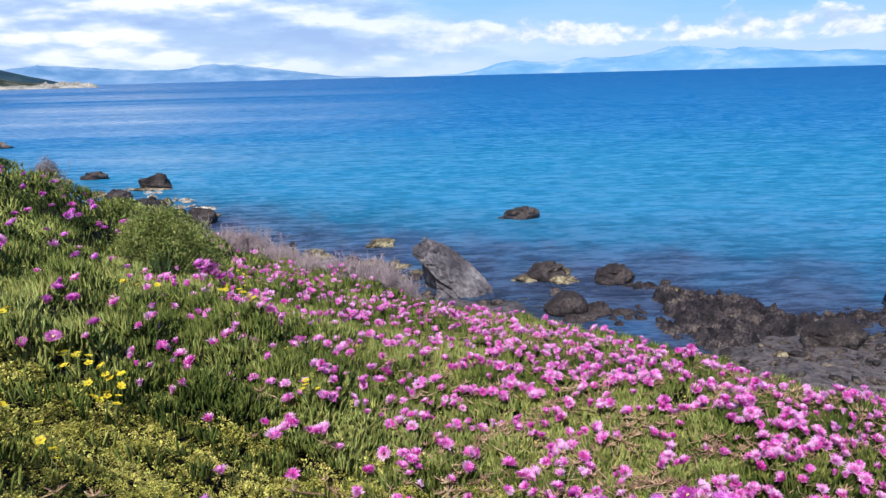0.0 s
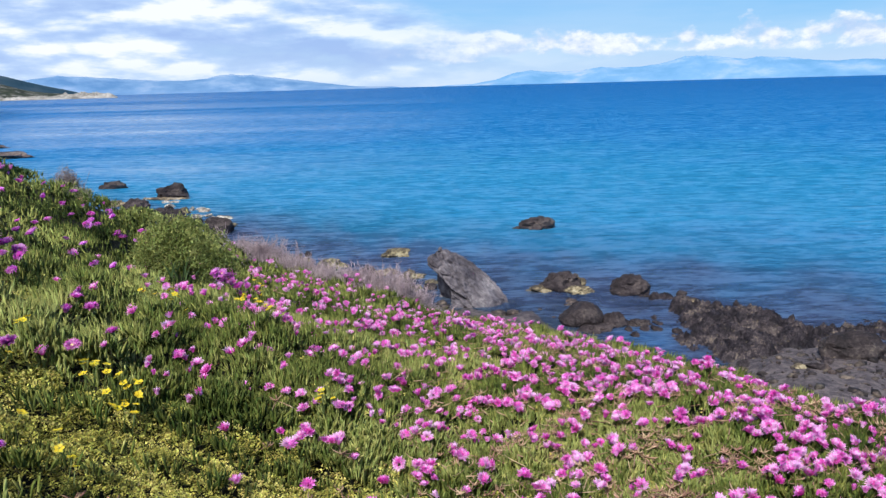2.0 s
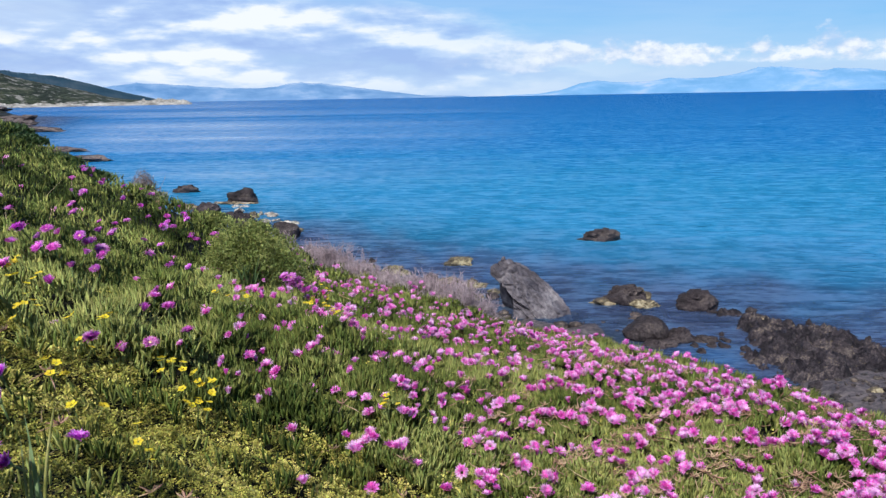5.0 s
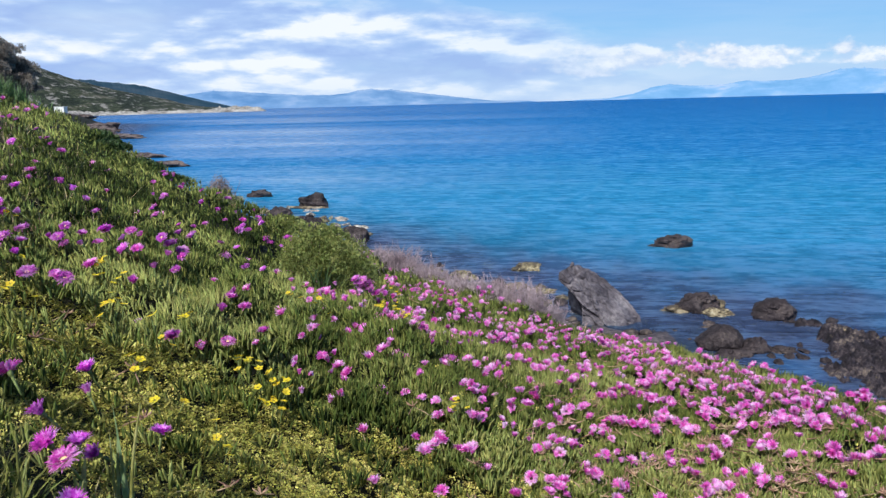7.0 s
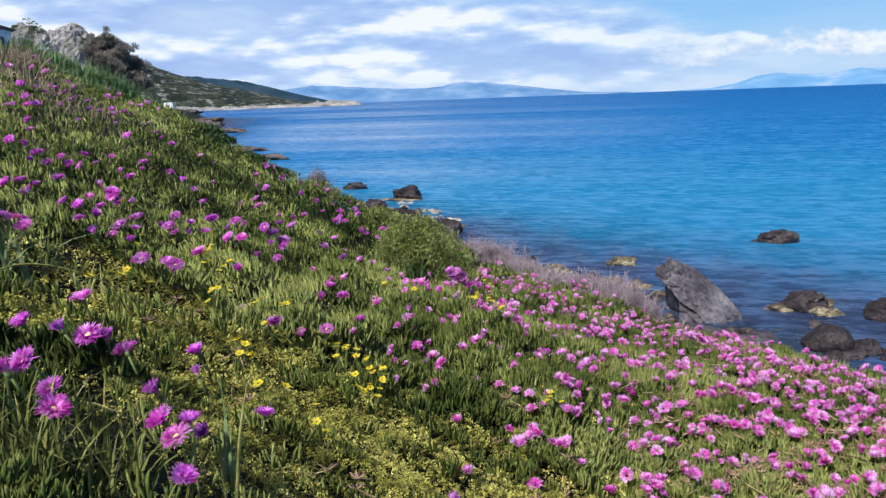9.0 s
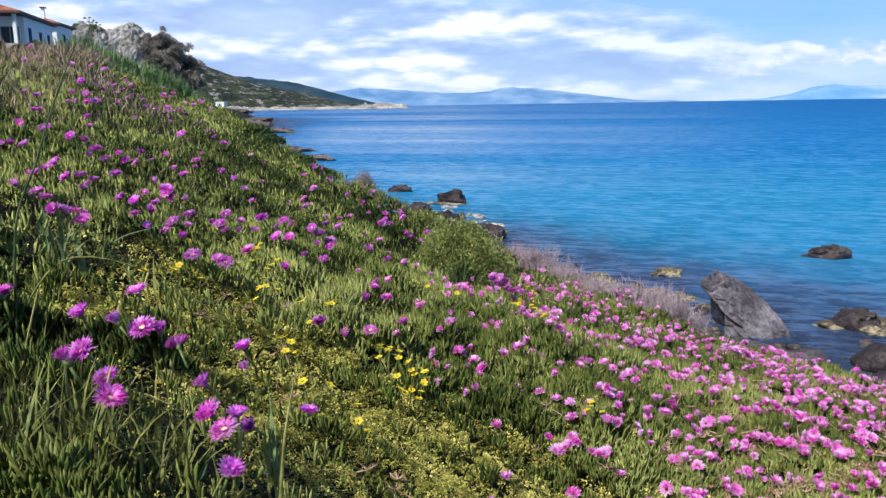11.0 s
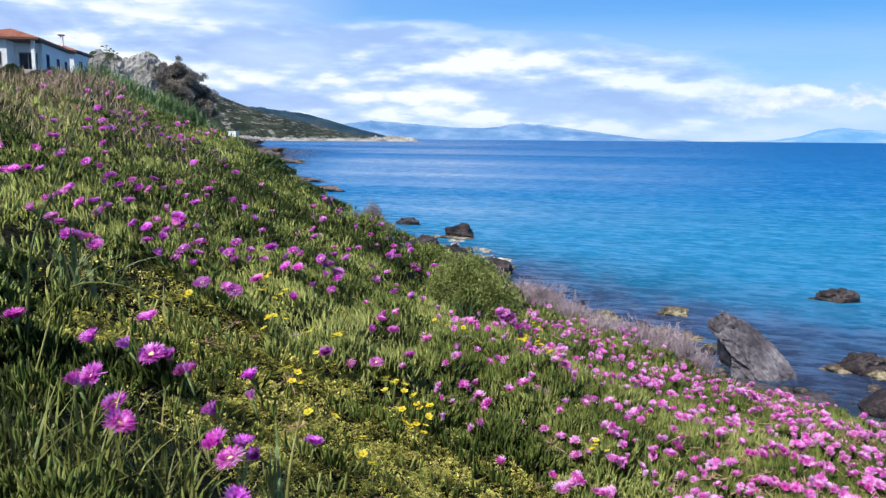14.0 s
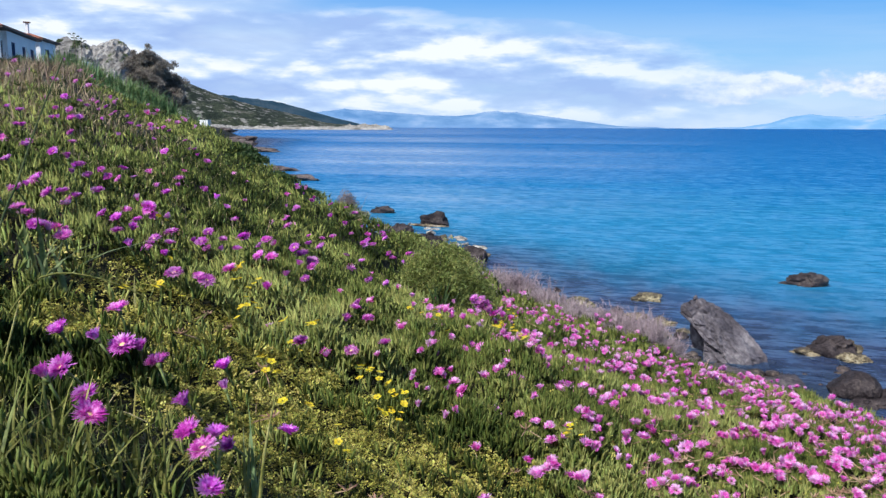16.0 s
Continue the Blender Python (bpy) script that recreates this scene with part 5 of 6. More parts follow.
for k, (x, y, h) in enumerate([(-12.1, 12.8, 0.46), (-11.9, 12.9, 0.58), (-11.6, 13.1, 0.68), (-11.3, 13.3, 0.68), (-11.0, 13.5, 0.58), (-10.75, 13.6, 0.42), (-10.5, 13.6, 0.24)]):
    grass_patch("reeds", "dense bluish-green reeds on the crest of the slope", 620, x, y, 0.22, 0.42, h, 0.026, M_REED, 850 + k, 0.22, 0.35, radians(-40))
for k, (x, y, h) in enumerate([(-10.9, 12.3, 0.34), (-10.6, 12.5, 0.34), (-10.3, 12.7, 0.30), (-10.0, 12.8, 0.22)]):
    grass_patch("reeds", "low bluish-green reeds spreading down the slope", 420, x, y, 0.2, 0.3, h, 0.024, M_REED, 875 + k, 0.25, 0.4, radians(-40))


def hillside_weeds(name, n, seed, h, w, mat, label, share):
    x, y, r, rng = scatter(n, 6.0, 75, seed, -62, -33)
    keep = (rng.rand(n) < weed_share(x, y)) & (lip_distance(x, y) > 0.9) & (smooth(-0.4, 0.5, waves(x, y, 3.0, seed)) > 1 - share - 0.3 * rng.rand(n))
    x, y, r = x[keep], y[keep], r[keep]
    k = np.clip((r / 10) ** 0.6, 0.7, 3)
    base = np.stack([x, y, ground_height(x, y) - 0.01], 1)
    m = len(x)
    me = blades(name, base, rng.uniform(0.4, 1.0, m) * h * np.minimum(k, 1.4) * (0.4 + 0.6 * smooth(0.8, 3.5, lip_distance(x, y))), rng.normal(0, 0.45, m), rng.uniform(0.6, 1.2, m) * w * k, np.abs(rng.normal(0, 0.5, m)), seed, mat)
    return tagged(new(name, me), label, "grass", kind="stuff")


for k, (x, y) in enumerate([(-8.2, 7.6), (-8.9, 8.5), (-9.6, 9.3), (-7.6, 6.6), (-10.4, 10.3), (-9.0, 7.6)]):
    grass_patch("dry_brush", "matted brown dry stalks along the top of the slope", 420, x, y, 0.5, 0.35, 0.42, 0.010, M_BRUSH, 860 + k, 0.7, 1.0)
hillside_weeds("dry_grass", 9000, 87, 0.26, 0.011, M_DRY, "straw-coloured dry grass along the top of the slope", 0.55)
hillside_weeds("crest_grass", 8500, 88, 0.22, 0.018, M_GRASS, "green and yellow weeds along the top of the slope", 0.8)
hillside_weeds("leafy_weeds", 9000, 90, 0.16, 0.03, M_DARKGRASS, "dark green leafy weeds on the upper slope", 0.7)
grass_patch("bank_grass", "dull green grass at the edge of the bank", 400, -5.4, 8.6, 0.9, 0.2, 0.12, 0.014, M_REED, 89, 0.3, 0.4, radians(35))


def meadow():
    """Short grass over the ground beside and behind the viewer."""
    x, y, r, rng = scatter(16000, 0.25, 16, 99, 37, 300)
    keep = lip_distance(x, y) > 0.2
    x, y, r = x[keep], y[keep], r[keep]
    k = np.clip((r / 2) ** 0.6, 0.5, 3)
    base = np.stack([x, y, ground_height(x, y) - 0.01], 1)
    m = len(x)
    me = blades("meadow_grass", base, rng.uniform(0.06, 0.14, m) * np.minimum(k, 1.5), rng.normal(0, 0.5, m), rng.uniform(0.006, 0.012, m) * k, np.abs(rng.normal(0, 0.5, m)), 98, M_GRASS)
    return tagged(new("meadow_grass", me), "short green grass on the slope", "grass", kind="stuff")


meadow()


def stem(points, r0, r1, mat, name, label):
    """A single tall stalk through the points, thinning upwards."""
    pts = [Vector(p) for p in points]
    path = []
    for k in range(len(pts) - 1):
        for j in range(5):
            u = j / 5
            p0, p1, p2, p3 = pts[max(k - 1, 0)], pts[k], pts[k + 1], pts[min(k + 2, len(pts) - 1)]
            path.append(0.5 * (2 * p1 + (p2 - p0) * u + (2 * p0 - 5 * p1 + 4 * p2 - p3) * u * u + (3 * p1 - p0 - 3 * p2 + p3) * u ** 3))
    path.append(pts[-1])
    v = []
    for k, p in enumerate(path):
        d = (path[min(k + 1, len(path) - 1)] - path[max(k - 1, 0)]).normalized()
        s = d.orthogonal().normalized()
        t = d.cross(s)
        r = r0 + (r1 - r0) * k / (len(path) - 1)
        for j in range(5):
            v.append(p + (s * math.cos(j * 1.2566) + t * math.sin(j * 1.2566)) * r)
    me = raw_mesh(name, np.array([tuple(p) for p in v]), [grid_faces(len(path), 5, True)], [mat])
    return tagged(new(name, me), label, "grass stem", "tall grass stems")


def gz(x, y, up=0.0):
    return (x, y, float(ground_height(np.array([x]), np.array([y]))[0]) + up)


stem([(-1.938, 1.573, 3.492), (-1.918, 1.593, 3.877), (-1.975, 1.733, 4.043), (-2.023, 1.878, 4.229), (-2.064, 2.037, 4.426)], 0.0042, 0.0022, M_DARKGRASS, "grass_stem", "long green grass stalk rising across the slope")
stem([gz(-0.95, 1.33), gz(-0.95, 1.35, 0.12), gz(-0.945, 1.37, 0.25), gz(-0.935, 1.40, 0.38)], 0.006, 0.002, M_GRASS, "grass_stem", "upright grey-green grass stalk")
stem([gz(-1.05, 1.16), gz(-1.06, 1.18, 0.12), gz(-1.07, 1.2, 0.24)], 0.004, 0.002, M_GRASS, "grass_stem", "upright green grass stalk")
stem([gz(-1.62, 1.28), gz(-1.6, 1.3, 0.15), gz(-1.58, 1.34, 0.3)], 0.004, 0.002, M_GRASS, "grass_stem", "upright green grass stalk")
stem([gz(-2.1, 1.7, 0.02), gz(-1.98, 1.8, 0.26), gz(-1.82, 1.98, 0.29), gz(-1.62, 2.15, 0.2)], 0.004, 0.002, M_GRASS, "grass_stem", "green grass stalk bending over")


# ---- bushes ----
def leaf_cloud(name, centres, radii, n, size, mat, seed, squash=1.0, shell=0.55):
    """Small pointed leaves on and inside rounded clumps."""
    rng = np.random.RandomState(seed)
    pick = rng.randint(0, len(centres), n)
    d = rng.normal(0, 1, (n, 3))
    d /= np.linalg.norm(d, axis=1)[:, None]
    d[:, 2] = np.where(d[:, 2] < -0.35, -d[:, 2], d[:, 2])
    rad = shell + (1 - shell) * rng.rand(n) ** 0.6 + 0.10 * rng.normal(0, 1, n) * (rng.rand(n) < 0.35)
    p = np.array(centres)[pick] + d * np.array(radii)[pick] * rad[:, None]
    aim = d * 0.8 + rng.normal(0, 0.55, (n, 3)) + [0, 0, 0.35]
    aim /= np.linalg.norm(aim, axis=1)[:, None]
    side = np.cross(aim, rng.normal(0, 1, (n, 3)))
    side /= np.linalg.norm(side, axis=1)[:, None]
    L, w = (size * rng.uniform(0.6, 1.3, n))[:, None], (size * 0.28 * rng.uniform(0.7, 1.3, n))[:, None]
    fold = np.cross(aim, side) * w * 0.35
    v = np.stack([p, p + aim * L * 0.5 + side * w + fold, p + aim * L, p + aim * L * 0.5 - side * w + fold], 1).reshape(-1, 3)
    i = (np.arange(n) * 4)[:, None]
    return raw_mesh(name, v, [np.concatenate([i + np.array([0, 1, 2]), i + np.array([0, 2, 3])])], [mat], False)


def twig_mesh(name, n, spread_r, height, width, mat, seed, forks=2, outward=0.8):
    """Thin crooked twigs that fan out from the foot and fork."""
    rng = np.random.RandomState(seed)
    base, d, L, w = [], [], [], []
    for k in range(n):
        a, t = rng.rand() * 6.283, abs(rng.normal(0, outward * 0.6))
        dirn = np.array([math.cos(a) * math.sin(t), math.sin(a) * math.sin(t), math.cos(t)])
        p = np.array([rng.normal(0, spread_r * 0.25), rng.normal(0, spread_r * 0.25), 0])
        length = height * rng.uniform(0.6, 1.05)
        base.append(p), d.append(dirn), L.append(length), w.append(width * 1.5)
        for j in range(forks * 3):
            f = rng.uniform(0.3, 0.95)
            dd = dirn + rng.normal(0, 0.5, 3)
            dd /= np.linalg.norm(dd)
            base.append(p + dirn * length * f), d.append(dd), L.append(height * rng.uniform(0.12, 0.35)), w.append(width)
    n2 = len(base)
    v, q, t = fingers(np.array(base), np.array(d), np.array(L), np.array(w), rng.normal(0, 0.012, (n2, 3)))
    return raw_mesh(name, v, [q, t], [mat])


M_BUSH = material("olive_bush_leaf", [(0.3, (0.095, 0.125, 0.030)), (0.5, (0.23, 0.27, 0.072)), (0.7, (0.42, 0.44, 0.15))], 5, 30, 0.6, 0.0, island=0.7, through_light=0.2)
M_DARKLEAF = material("dark_green_leaf", [(0.3, (0.022, 0.05, 0.018)), (0.5, (0.05, 0.09, 0.03)), (0.7, (0.10, 0.14, 0.05))], 5, 30, 0.5, 0.0, island=0.6, through_light=0.15)
M_LILAC = material("dry_lilac_twig", [(0.3, (0.24, 0.18, 0.20)), (0.5, (0.40, 0.315, 0.34)), (0.7, (0.57, 0.47, 0.49))], 5, 40, 0.85, 0.0, island=0.5)
M_CUSHION = material("lilac_brown_twig", [(0.3, (0.15, 0.115, 0.11)), (0.5, (0.27, 0.21, 0.20)), (0.7, (0.40, 0.33, 0.31))], 5, 40, 0.85, 0.0, island=0.5)
M_PALELEAF = material("pale_grey_leaf", [(0.3, (0.16, 0.17, 0.10)), (0.5, (0.28, 0.28, 0.17)), (0.7, (0.42, 0.40, 0.27))], 5, 40, 0.8, 0.0, island=0.5)
M_OLIVETREE = material("grey_brown_foliage", [(0.3, (0.13, 0.11, 0.092)), (0.5, (0.27, 0.235, 0.195)), (0.7, (0.42, 0.37, 0.31))], 0.8, 8, 0.7, 0.0, island=0.6, through_light=0.15)
M_BARK = material("grey_bark", [(0.3, (0.05, 0.04, 0.032)), (0.6, (0.14, 0.115, 0.09))], 4, 30, 0.9, 0.6, 0.01)


def bush(x, y, radii, n, leaf, mat, label, seed, clumps=14, name="bush", twig=None, sink=0.0):
    rng = np.random.RandomState(seed)
    ob = tagged(new(name), label, "bush")
    ob.matrix_basis = pose(*gz(x, y, -sink))
    cs, rs = [], []
    for k in range(clumps):
        a, u = k * 2.4, math.sqrt((k + 0.5) / clumps)
        cs.append((radii[0] * 0.62 * u * math.cos(a), radii[1] * 0.62 * u * math.sin(a), radii[2] * (0.62 - 0.38 * u * u + rng.uniform(-0.05, 0.05))))
        rs.append((radii[0] * 0.42 * rng.uniform(0.8, 1.15), radii[1] * 0.42 * rng.uniform(0.8, 1.15), radii[2] * 0.40))
    part("foliage", leaf_cloud("foliage", cs, rs, n, leaf, mat, seed), ob)
    part("woody_core", twig_mesh("woody_core", 26, radii[0] * 0.5, radii[2] * 0.85, 0.008, twig or M_BARK, seed + 1, 2, 0.9), ob, "brown twigs")
    return ob


bush(-2.12, 6.15, (0.52, 0.44, 0.68), 21000, 0.023, M_BUSH, "rounded olive-green bush on the flowered slope", 901)
for k, (x, y, h) in enumerate([(-1.98, 5.68, 0.42), (-2.05, 5.74, 0.38), (-1.92, 5.76, 0.34)]):
    # one upright stalk with narrow leaves, each a part
    shoot = tagged(new("leafy_shoot"), "dark green leafy shoot growing against the round bush", "plant", "leafy shoots")
    shoot.matrix_basis = pose(*gz(x, y))
    for j in range(14):
        rr = np.random.RandomState(930 + 20 * k + j)
        base = np.array([[rr.normal(0, 0.02), rr.normal(0, 0.02), h * 0.04 * j]])
        part("leaf", blades("leaf", base, np.array([h * rr.uniform(0.35, 0.6)]), np.array([rr.normal(0, 0.35)]), np.array([0.018]), np.array([abs(rr.normal(0, 0.3))]), 950 + 20 * k + j, M_DARKLEAF), shoot)
bush(-3.86, 8.2, (0.20, 0.24, 0.13), 2400, 0.022, M_PALELEAF, "pale grey-green cushion bush at the edge of the bank", 902, 8)
bush(-3.3, 8.3, (0.38, 0.34, 0.26), 2600, 0.035, M_BUSH, "low olive-green bush at the edge of the bank", 903, 8)
bush(-2.75, 8.0, (0.28, 0.28, 0.22), 1600, 0.035, M_BUSH, "low olive-green bush at the edge of the bank", 904, 8)
for k, (x, y, r, h) in enumerate([(-5.7, 8.8, 0.32, 0.13), (-6.2, 9.3, 0.35, 0.16), (-5.1, 8.5, 0.3, 0.13), (-4.7, 8.3, 0.28, 0.12)]):
    bush(x, y, (r, r * 0.8, h), 2200, 0.05, M_DARKLEAF, "dark green leafy weeds along the edge of the bank", 940 + k, 9, "weed_clump")


def dry_shrub(x, y, r, h, n, mat, label, seed, width=0.0045, name="dry_shrub"):
    ob = tagged(new(name, twig_mesh(name, n, r, h, width, mat, seed, 3, 1.15)), label, "shrub", "dry shrubs on the bank")
    ob.matrix_basis = pose(*gz(x, y))
    return ob


bush(-6.42, 13.3, (0.37, 0.32, max(0.3, 3.02 - gz(-6.42, 13.3)[2])), 14000, 0.020, M_CUSHION, "round lilac-brown dry cushion shrub above the shore", 951, 16, "dry_shrub", M_LILAC)
for k in range(40):
    rng = random.Random(960 + k)
    u, down = (k // 2) / 19, k % 2
    dry_shrub(-2.75 + 2.3 * u + 0.10 * down + rng.gauss(0, 0.1), 9.15 - 1.3 * u + 0.42 * down + rng.gauss(0, 0.15), 0.32, rng.uniform(0.26, 0.40) - 0.12 * down * u, 62, M_LILAC, "leafless lilac-grey dry shrub on the bank", 970 + k)


# ---- tree on the slope ----
def limb(path, r0, r1, v, f):
    at = len(v)
    for k, p in enumerate(path):
        d = (path[min(k + 1, len(path) - 1)] - path[max(k - 1, 0)]).normalized()
        s = d.orthogonal().normalized()
        t = d.cross(s)
        r = r0 + (r1 - r0) * k / (len(path) - 1)
        for j in range(6):
            v.append(tuple(p + (s * math.cos(j * 1.0472) + t * math.sin(j * 1.0472)) * r))
    f.append(grid_faces(len(path), 6, True) + at)


def slope_tree():
    x, y = -29.6, 37.9
    ob = tagged(new("tree"), "dense grey-brown evergreen tree on the crest of the slope", "tree")
    ob.matrix_basis = pose(*gz(x, y, -0.3), 0, 0, 37) @ Matrix.Diagonal((1.0, 1.0, 1.12, 1.0))
    rng = random.Random(61)
    v, f = [], []
    limb([Vector((0.1, 0, 0)), Vector((0.0, 0, 0.8)), Vector((-0.25, 0, 1.7)), Vector((-0.6, 0, 2.9))], 0.17, 0.05, v, f)
    clumps, radii = [], []
    for cx, cz, r in [(-0.67, 2.97, 0.40), (-1.20, 2.71, 0.42), (-0.20, 2.68, 0.42), (0.27, 2.34, 0.45), (0.70, 1.88, 0.45), (0.98, 1.39, 0.45), (1.08, 0.91, 0.42), (0.88, 0.48, 0.40), (-1.31, 2.22, 0.50), (-0.76, 2.45, 0.50), (-0.26, 2.11, 0.55), (0.21, 1.68, 0.55), (0.55, 1.14, 0.55), (-1.31, 1.65, 0.50), (-0.76, 1.82, 0.55), (-0.29, 1.39, 0.55), (0.14, 0.91, 0.55),
                      (0.33, 0.42, 0.45), (-0.79, 1.14, 0.50), (-1.24, 1.11, 0.45), (-0.32, 0.68, 0.50), (0.62, 0.74, 0.45), (-0.66, 0.57, 0.40), (-0.47, 2.74, 0.45), (-0.95, 2.85, 0.42), (0.03, 2.45, 0.45), (0.47, 2.05, 0.48), (0.81, 1.59, 0.48), (0.94, 1.14, 0.45), (-1.05, 2.02, 0.50), (-0.49, 2.34, 0.50), (-0.02, 1.94, 0.55), (0.38, 1.48, 0.55)]:
        c = Vector((cx, rng.uniform(-0.8, 0.8), cz))
        limb([Vector((0.0, 0, 0.6)), Vector((cx * 0.4, c.y * 0.5, 0.4 + cz * 0.45)), c], 0.07, 0.02, v, f)
        for j in range(16):
            off = Vector((rng.gauss(0, 0.5), rng.gauss(0, 0.6), rng.gauss(0, 0.48))) * r
            clumps.append(tuple(c + off)), radii.append((r * rng.uniform(0.3, 0.6),) * 3)
    part("trunk", raw_mesh("trunk", np.array(v), f, [M_BARK]), ob)
    part("crown", leaf_cloud("crown", clumps, radii, 120000, 0.075, M_OLIVETREE, 62, shell=0.1), ob, "grey-brown leaves")
    return ob


slope_tree()
for k, (x, y, r, h) in enumerate([(-46.5, 41.0, 0.9, 1.5), (-47.4, 41.0, 0.8, 1.1), (-45.8, 42.4, 1.0, 1.2), (-46.3, 44.2, 1.1, 1.5), (-45.4, 45.0, 1.0, 1.3), (-48.6, 40.5, 1.2, 0.9), (-45.2, 46.4, 1.0, 1.1), (-44.0, 48.4, 0.9, 0.9), (-50.0, 40.0, 1.3, 0.8)]):
    bush(x, y, (r, r, h), 3600, 0.13, M_DARKLEAF, "dark green garden shrub in front of the white house", 1010 + k, 10)
bush(-27.0, 36.0, (0.9, 0.8, 0.9), 2500, 0.10, M_CLOVER, "yellow-green shrub below the tree", 905, 9, sink=0.1)
for k, (x, y, r, h) in enumerate([(-30.5, 30.0, 1.3, 0.6), (-33.5, 31.5, 1.6, 0.6), (-36.5, 33.5, 1.5, 0.5), (-27.5, 26.8, 1.2, 0.6), (-40.0, 35.0, 1.8, 0.9), (-24.0, 25.5, 0.9, 0.6)]):
    bush(x, y, (r, r, h), 3000, 0.11, (M_DARKLEAF, M_BUSH, M_OLIVETREE)[k % 3], "scrubby green bush on the crest below the houses", 980 + k, 10)


# ---- houses ----
M_PLASTER = material("white_plaster", [(0.3, (0.84, 0.84, 0.82)), (0.6, (0.92, 0.92, 0.90))], 0.6, 9, 0.85, 0.2, 0.01)
M_TILE = material("orange_roof_tile", [(0.3, (0.20, 0.075, 0.045)), (0.5, (0.31, 0.125, 0.07)), (0.7, (0.40, 0.18, 0.11))], 1.2, 8, 0.85, 0.5, 0.03, island=0.3)
M_FASCIA = material("brown_fascia", [(0.3, (0.10, 0.06, 0.045)), (0.6, (0.18, 0.11, 0.08))], 3, 20, 0.7, 0.1, 0.01)
M_PANE = material("dark_glass", [(0.3, (0.012, 0.015, 0.02)), (0.6, (0.03, 0.035, 0.045))], 1, 8, 0.12, 0.0, spec=0.6)
M_FRAME = material("grey_window_frame", [(0.3, (0.32, 0.32, 0.31)), (0.6, (0.42, 0.42, 0.41))], 3, 20, 0.6, 0.0)
M_SHUTTER = material("blue_shutter", [(0.3, (0.03, 0.06, 0.14)), (0.6, (0.05, 0.09, 0.2))], 3, 20, 0.6, 0.0)


def box(x0, x1, y0, y1, z0, z1):
    bm = bmesh.new()
    bmesh.ops.create_cube(bm, size=1.0, matrix=Matrix.Translation(((x0 + x1) / 2, (y0 + y1) / 2, (z0 + z1) / 2)) @ Matrix.Diagonal((x1 - x0, y1 - y0, z1 - z0, 1)))
    bmesh.ops.bevel(bm, geom=bm.edges[:], offset=0.012, segments=1, affect="EDGES")
    return bm


def wall_with_openings(w, h, holes, thick=0.25):
    """A wall in the xz plane from x = 0 to w with its face at y = 0; holes as (x0, x1, z0, z1), side by side."""
    bm = bmesh.new()
    xs = sorted({0.0, w, *[v for o in holes for v in o[:2]]})
    for a, b in zip(xs[:-1], xs[1:]):
        m = (a + b) / 2
        hole = next((o for o in holes if o[0] < m < o[1]), None)
        for z0, z1 in ([(0, hole[2]), (hole[3], h)] if hole else [(0, h)]):
            if z1 - z0 > 0.01:
                bmesh.ops.create_cube(bm, size=1.0, matrix=Matrix.Translation((m, thick / 2, (z0 + z1) / 2)) @ Matrix.Diagonal((b - a, thick, z1 - z0, 1)))
    return bm


def window(parent, x0, x1, z0, z1, at, shutters=False, mullion=True):
    me = from_bm("window", box(x0, x1, 0.10, 0.14, z0, z1), M_PANE, False)
    win = part("window", me, parent, "dark window pane", at)
    bm = bmesh.new()
    t = 0.07
    for a, b, c, d in ((x0, x1, z0, z0 + t), (x0, x1, z1 - t, z1), (x0, x0 + t, z0 + t, z1 - t), (x1 - t, x1, z0 + t, z1 - t), ((x0 + x1) / 2 - t / 2, (x0 + x1) / 2 + t / 2, z0 + t, z1 - t))[:5 if mullion else 4]:
        bmesh.ops.create_cube(bm, size=1.0, matrix=Matrix.Translation(((a + b) / 2, 0.04, (c + d) / 2)) @ Matrix.Diagonal((b - a, 0.10, d - c, 1)))
    part("frame", from_bm("frame", bm, M_SHUTTER if shutters else M_FRAME, False), win, "blue frame" if shutters else "grey frame")


def hip_roof(parent, x0, x1, y0, y1, z, rise, over=0.5):
    x0, x1, y0, y1 = x0 - over, x1 + over, y0 - over, y1 + over
    h = min(x1 - x0, y1 - y0) / 2
    if x1 - x0 > y1 - y0:
        ra, rb = Vector((x0 + h, (y0 + y1) / 2, z + rise)), Vector((x1 - h, (y0 + y1) / 2, z + rise))
    else:
        ra, rb = Vector(((x0 + x1) / 2, y0 + h, z + rise)), Vector(((x0 + x1) / 2, y1 - h, z + rise))
    c = [Vector((x0, y0, z)), Vector((x1, y0, z)), Vector((x1, y1, z)), Vector((x0, y1, z))]
    faces = [(c[0], c[1], rb, ra), (c[1], c[2], rb, rb), (c[2], c[3], ra, rb), (c[3], c[0], ra, ra)] if x1 - x0 > y1 - y0 else [(c[0], c[1], ra, ra), (c[1], c[2], rb, ra), (c[2], c[3], rb, rb), (c[3], c[0], ra, rb)]
    drop = Vector((0, 0, -0.08))
    bm = bmesh.new()
    for pts in [[*dict.fromkeys([tuple(p) for p in face])] for face in faces] + [[tuple(p + drop) for p in reversed(c)]]:
        bm.faces.new([bm.verts.new(p) for p in pts])
    for k in range(4):
        a, b = c[k], c[(k + 1) % 4]
        bm.faces.new([bm.verts.new(p) for p in (a + drop, b + drop, b, a)])
    bmesh.ops.remove_doubles(bm, verts=bm.verts[:], dist=0.001)
    roof = part("roof", from_bm("roof", bm, M_TILE, False), parent, "orange tiled hip roof")
    part("fascia", from_bm("fascia", box(x0 + 0.02, x1 - 0.02, y0 + 0.02, y1 - 0.02, z - 0.22, z - 0.04), M_FASCIA, False), roof, "brown eaves board")


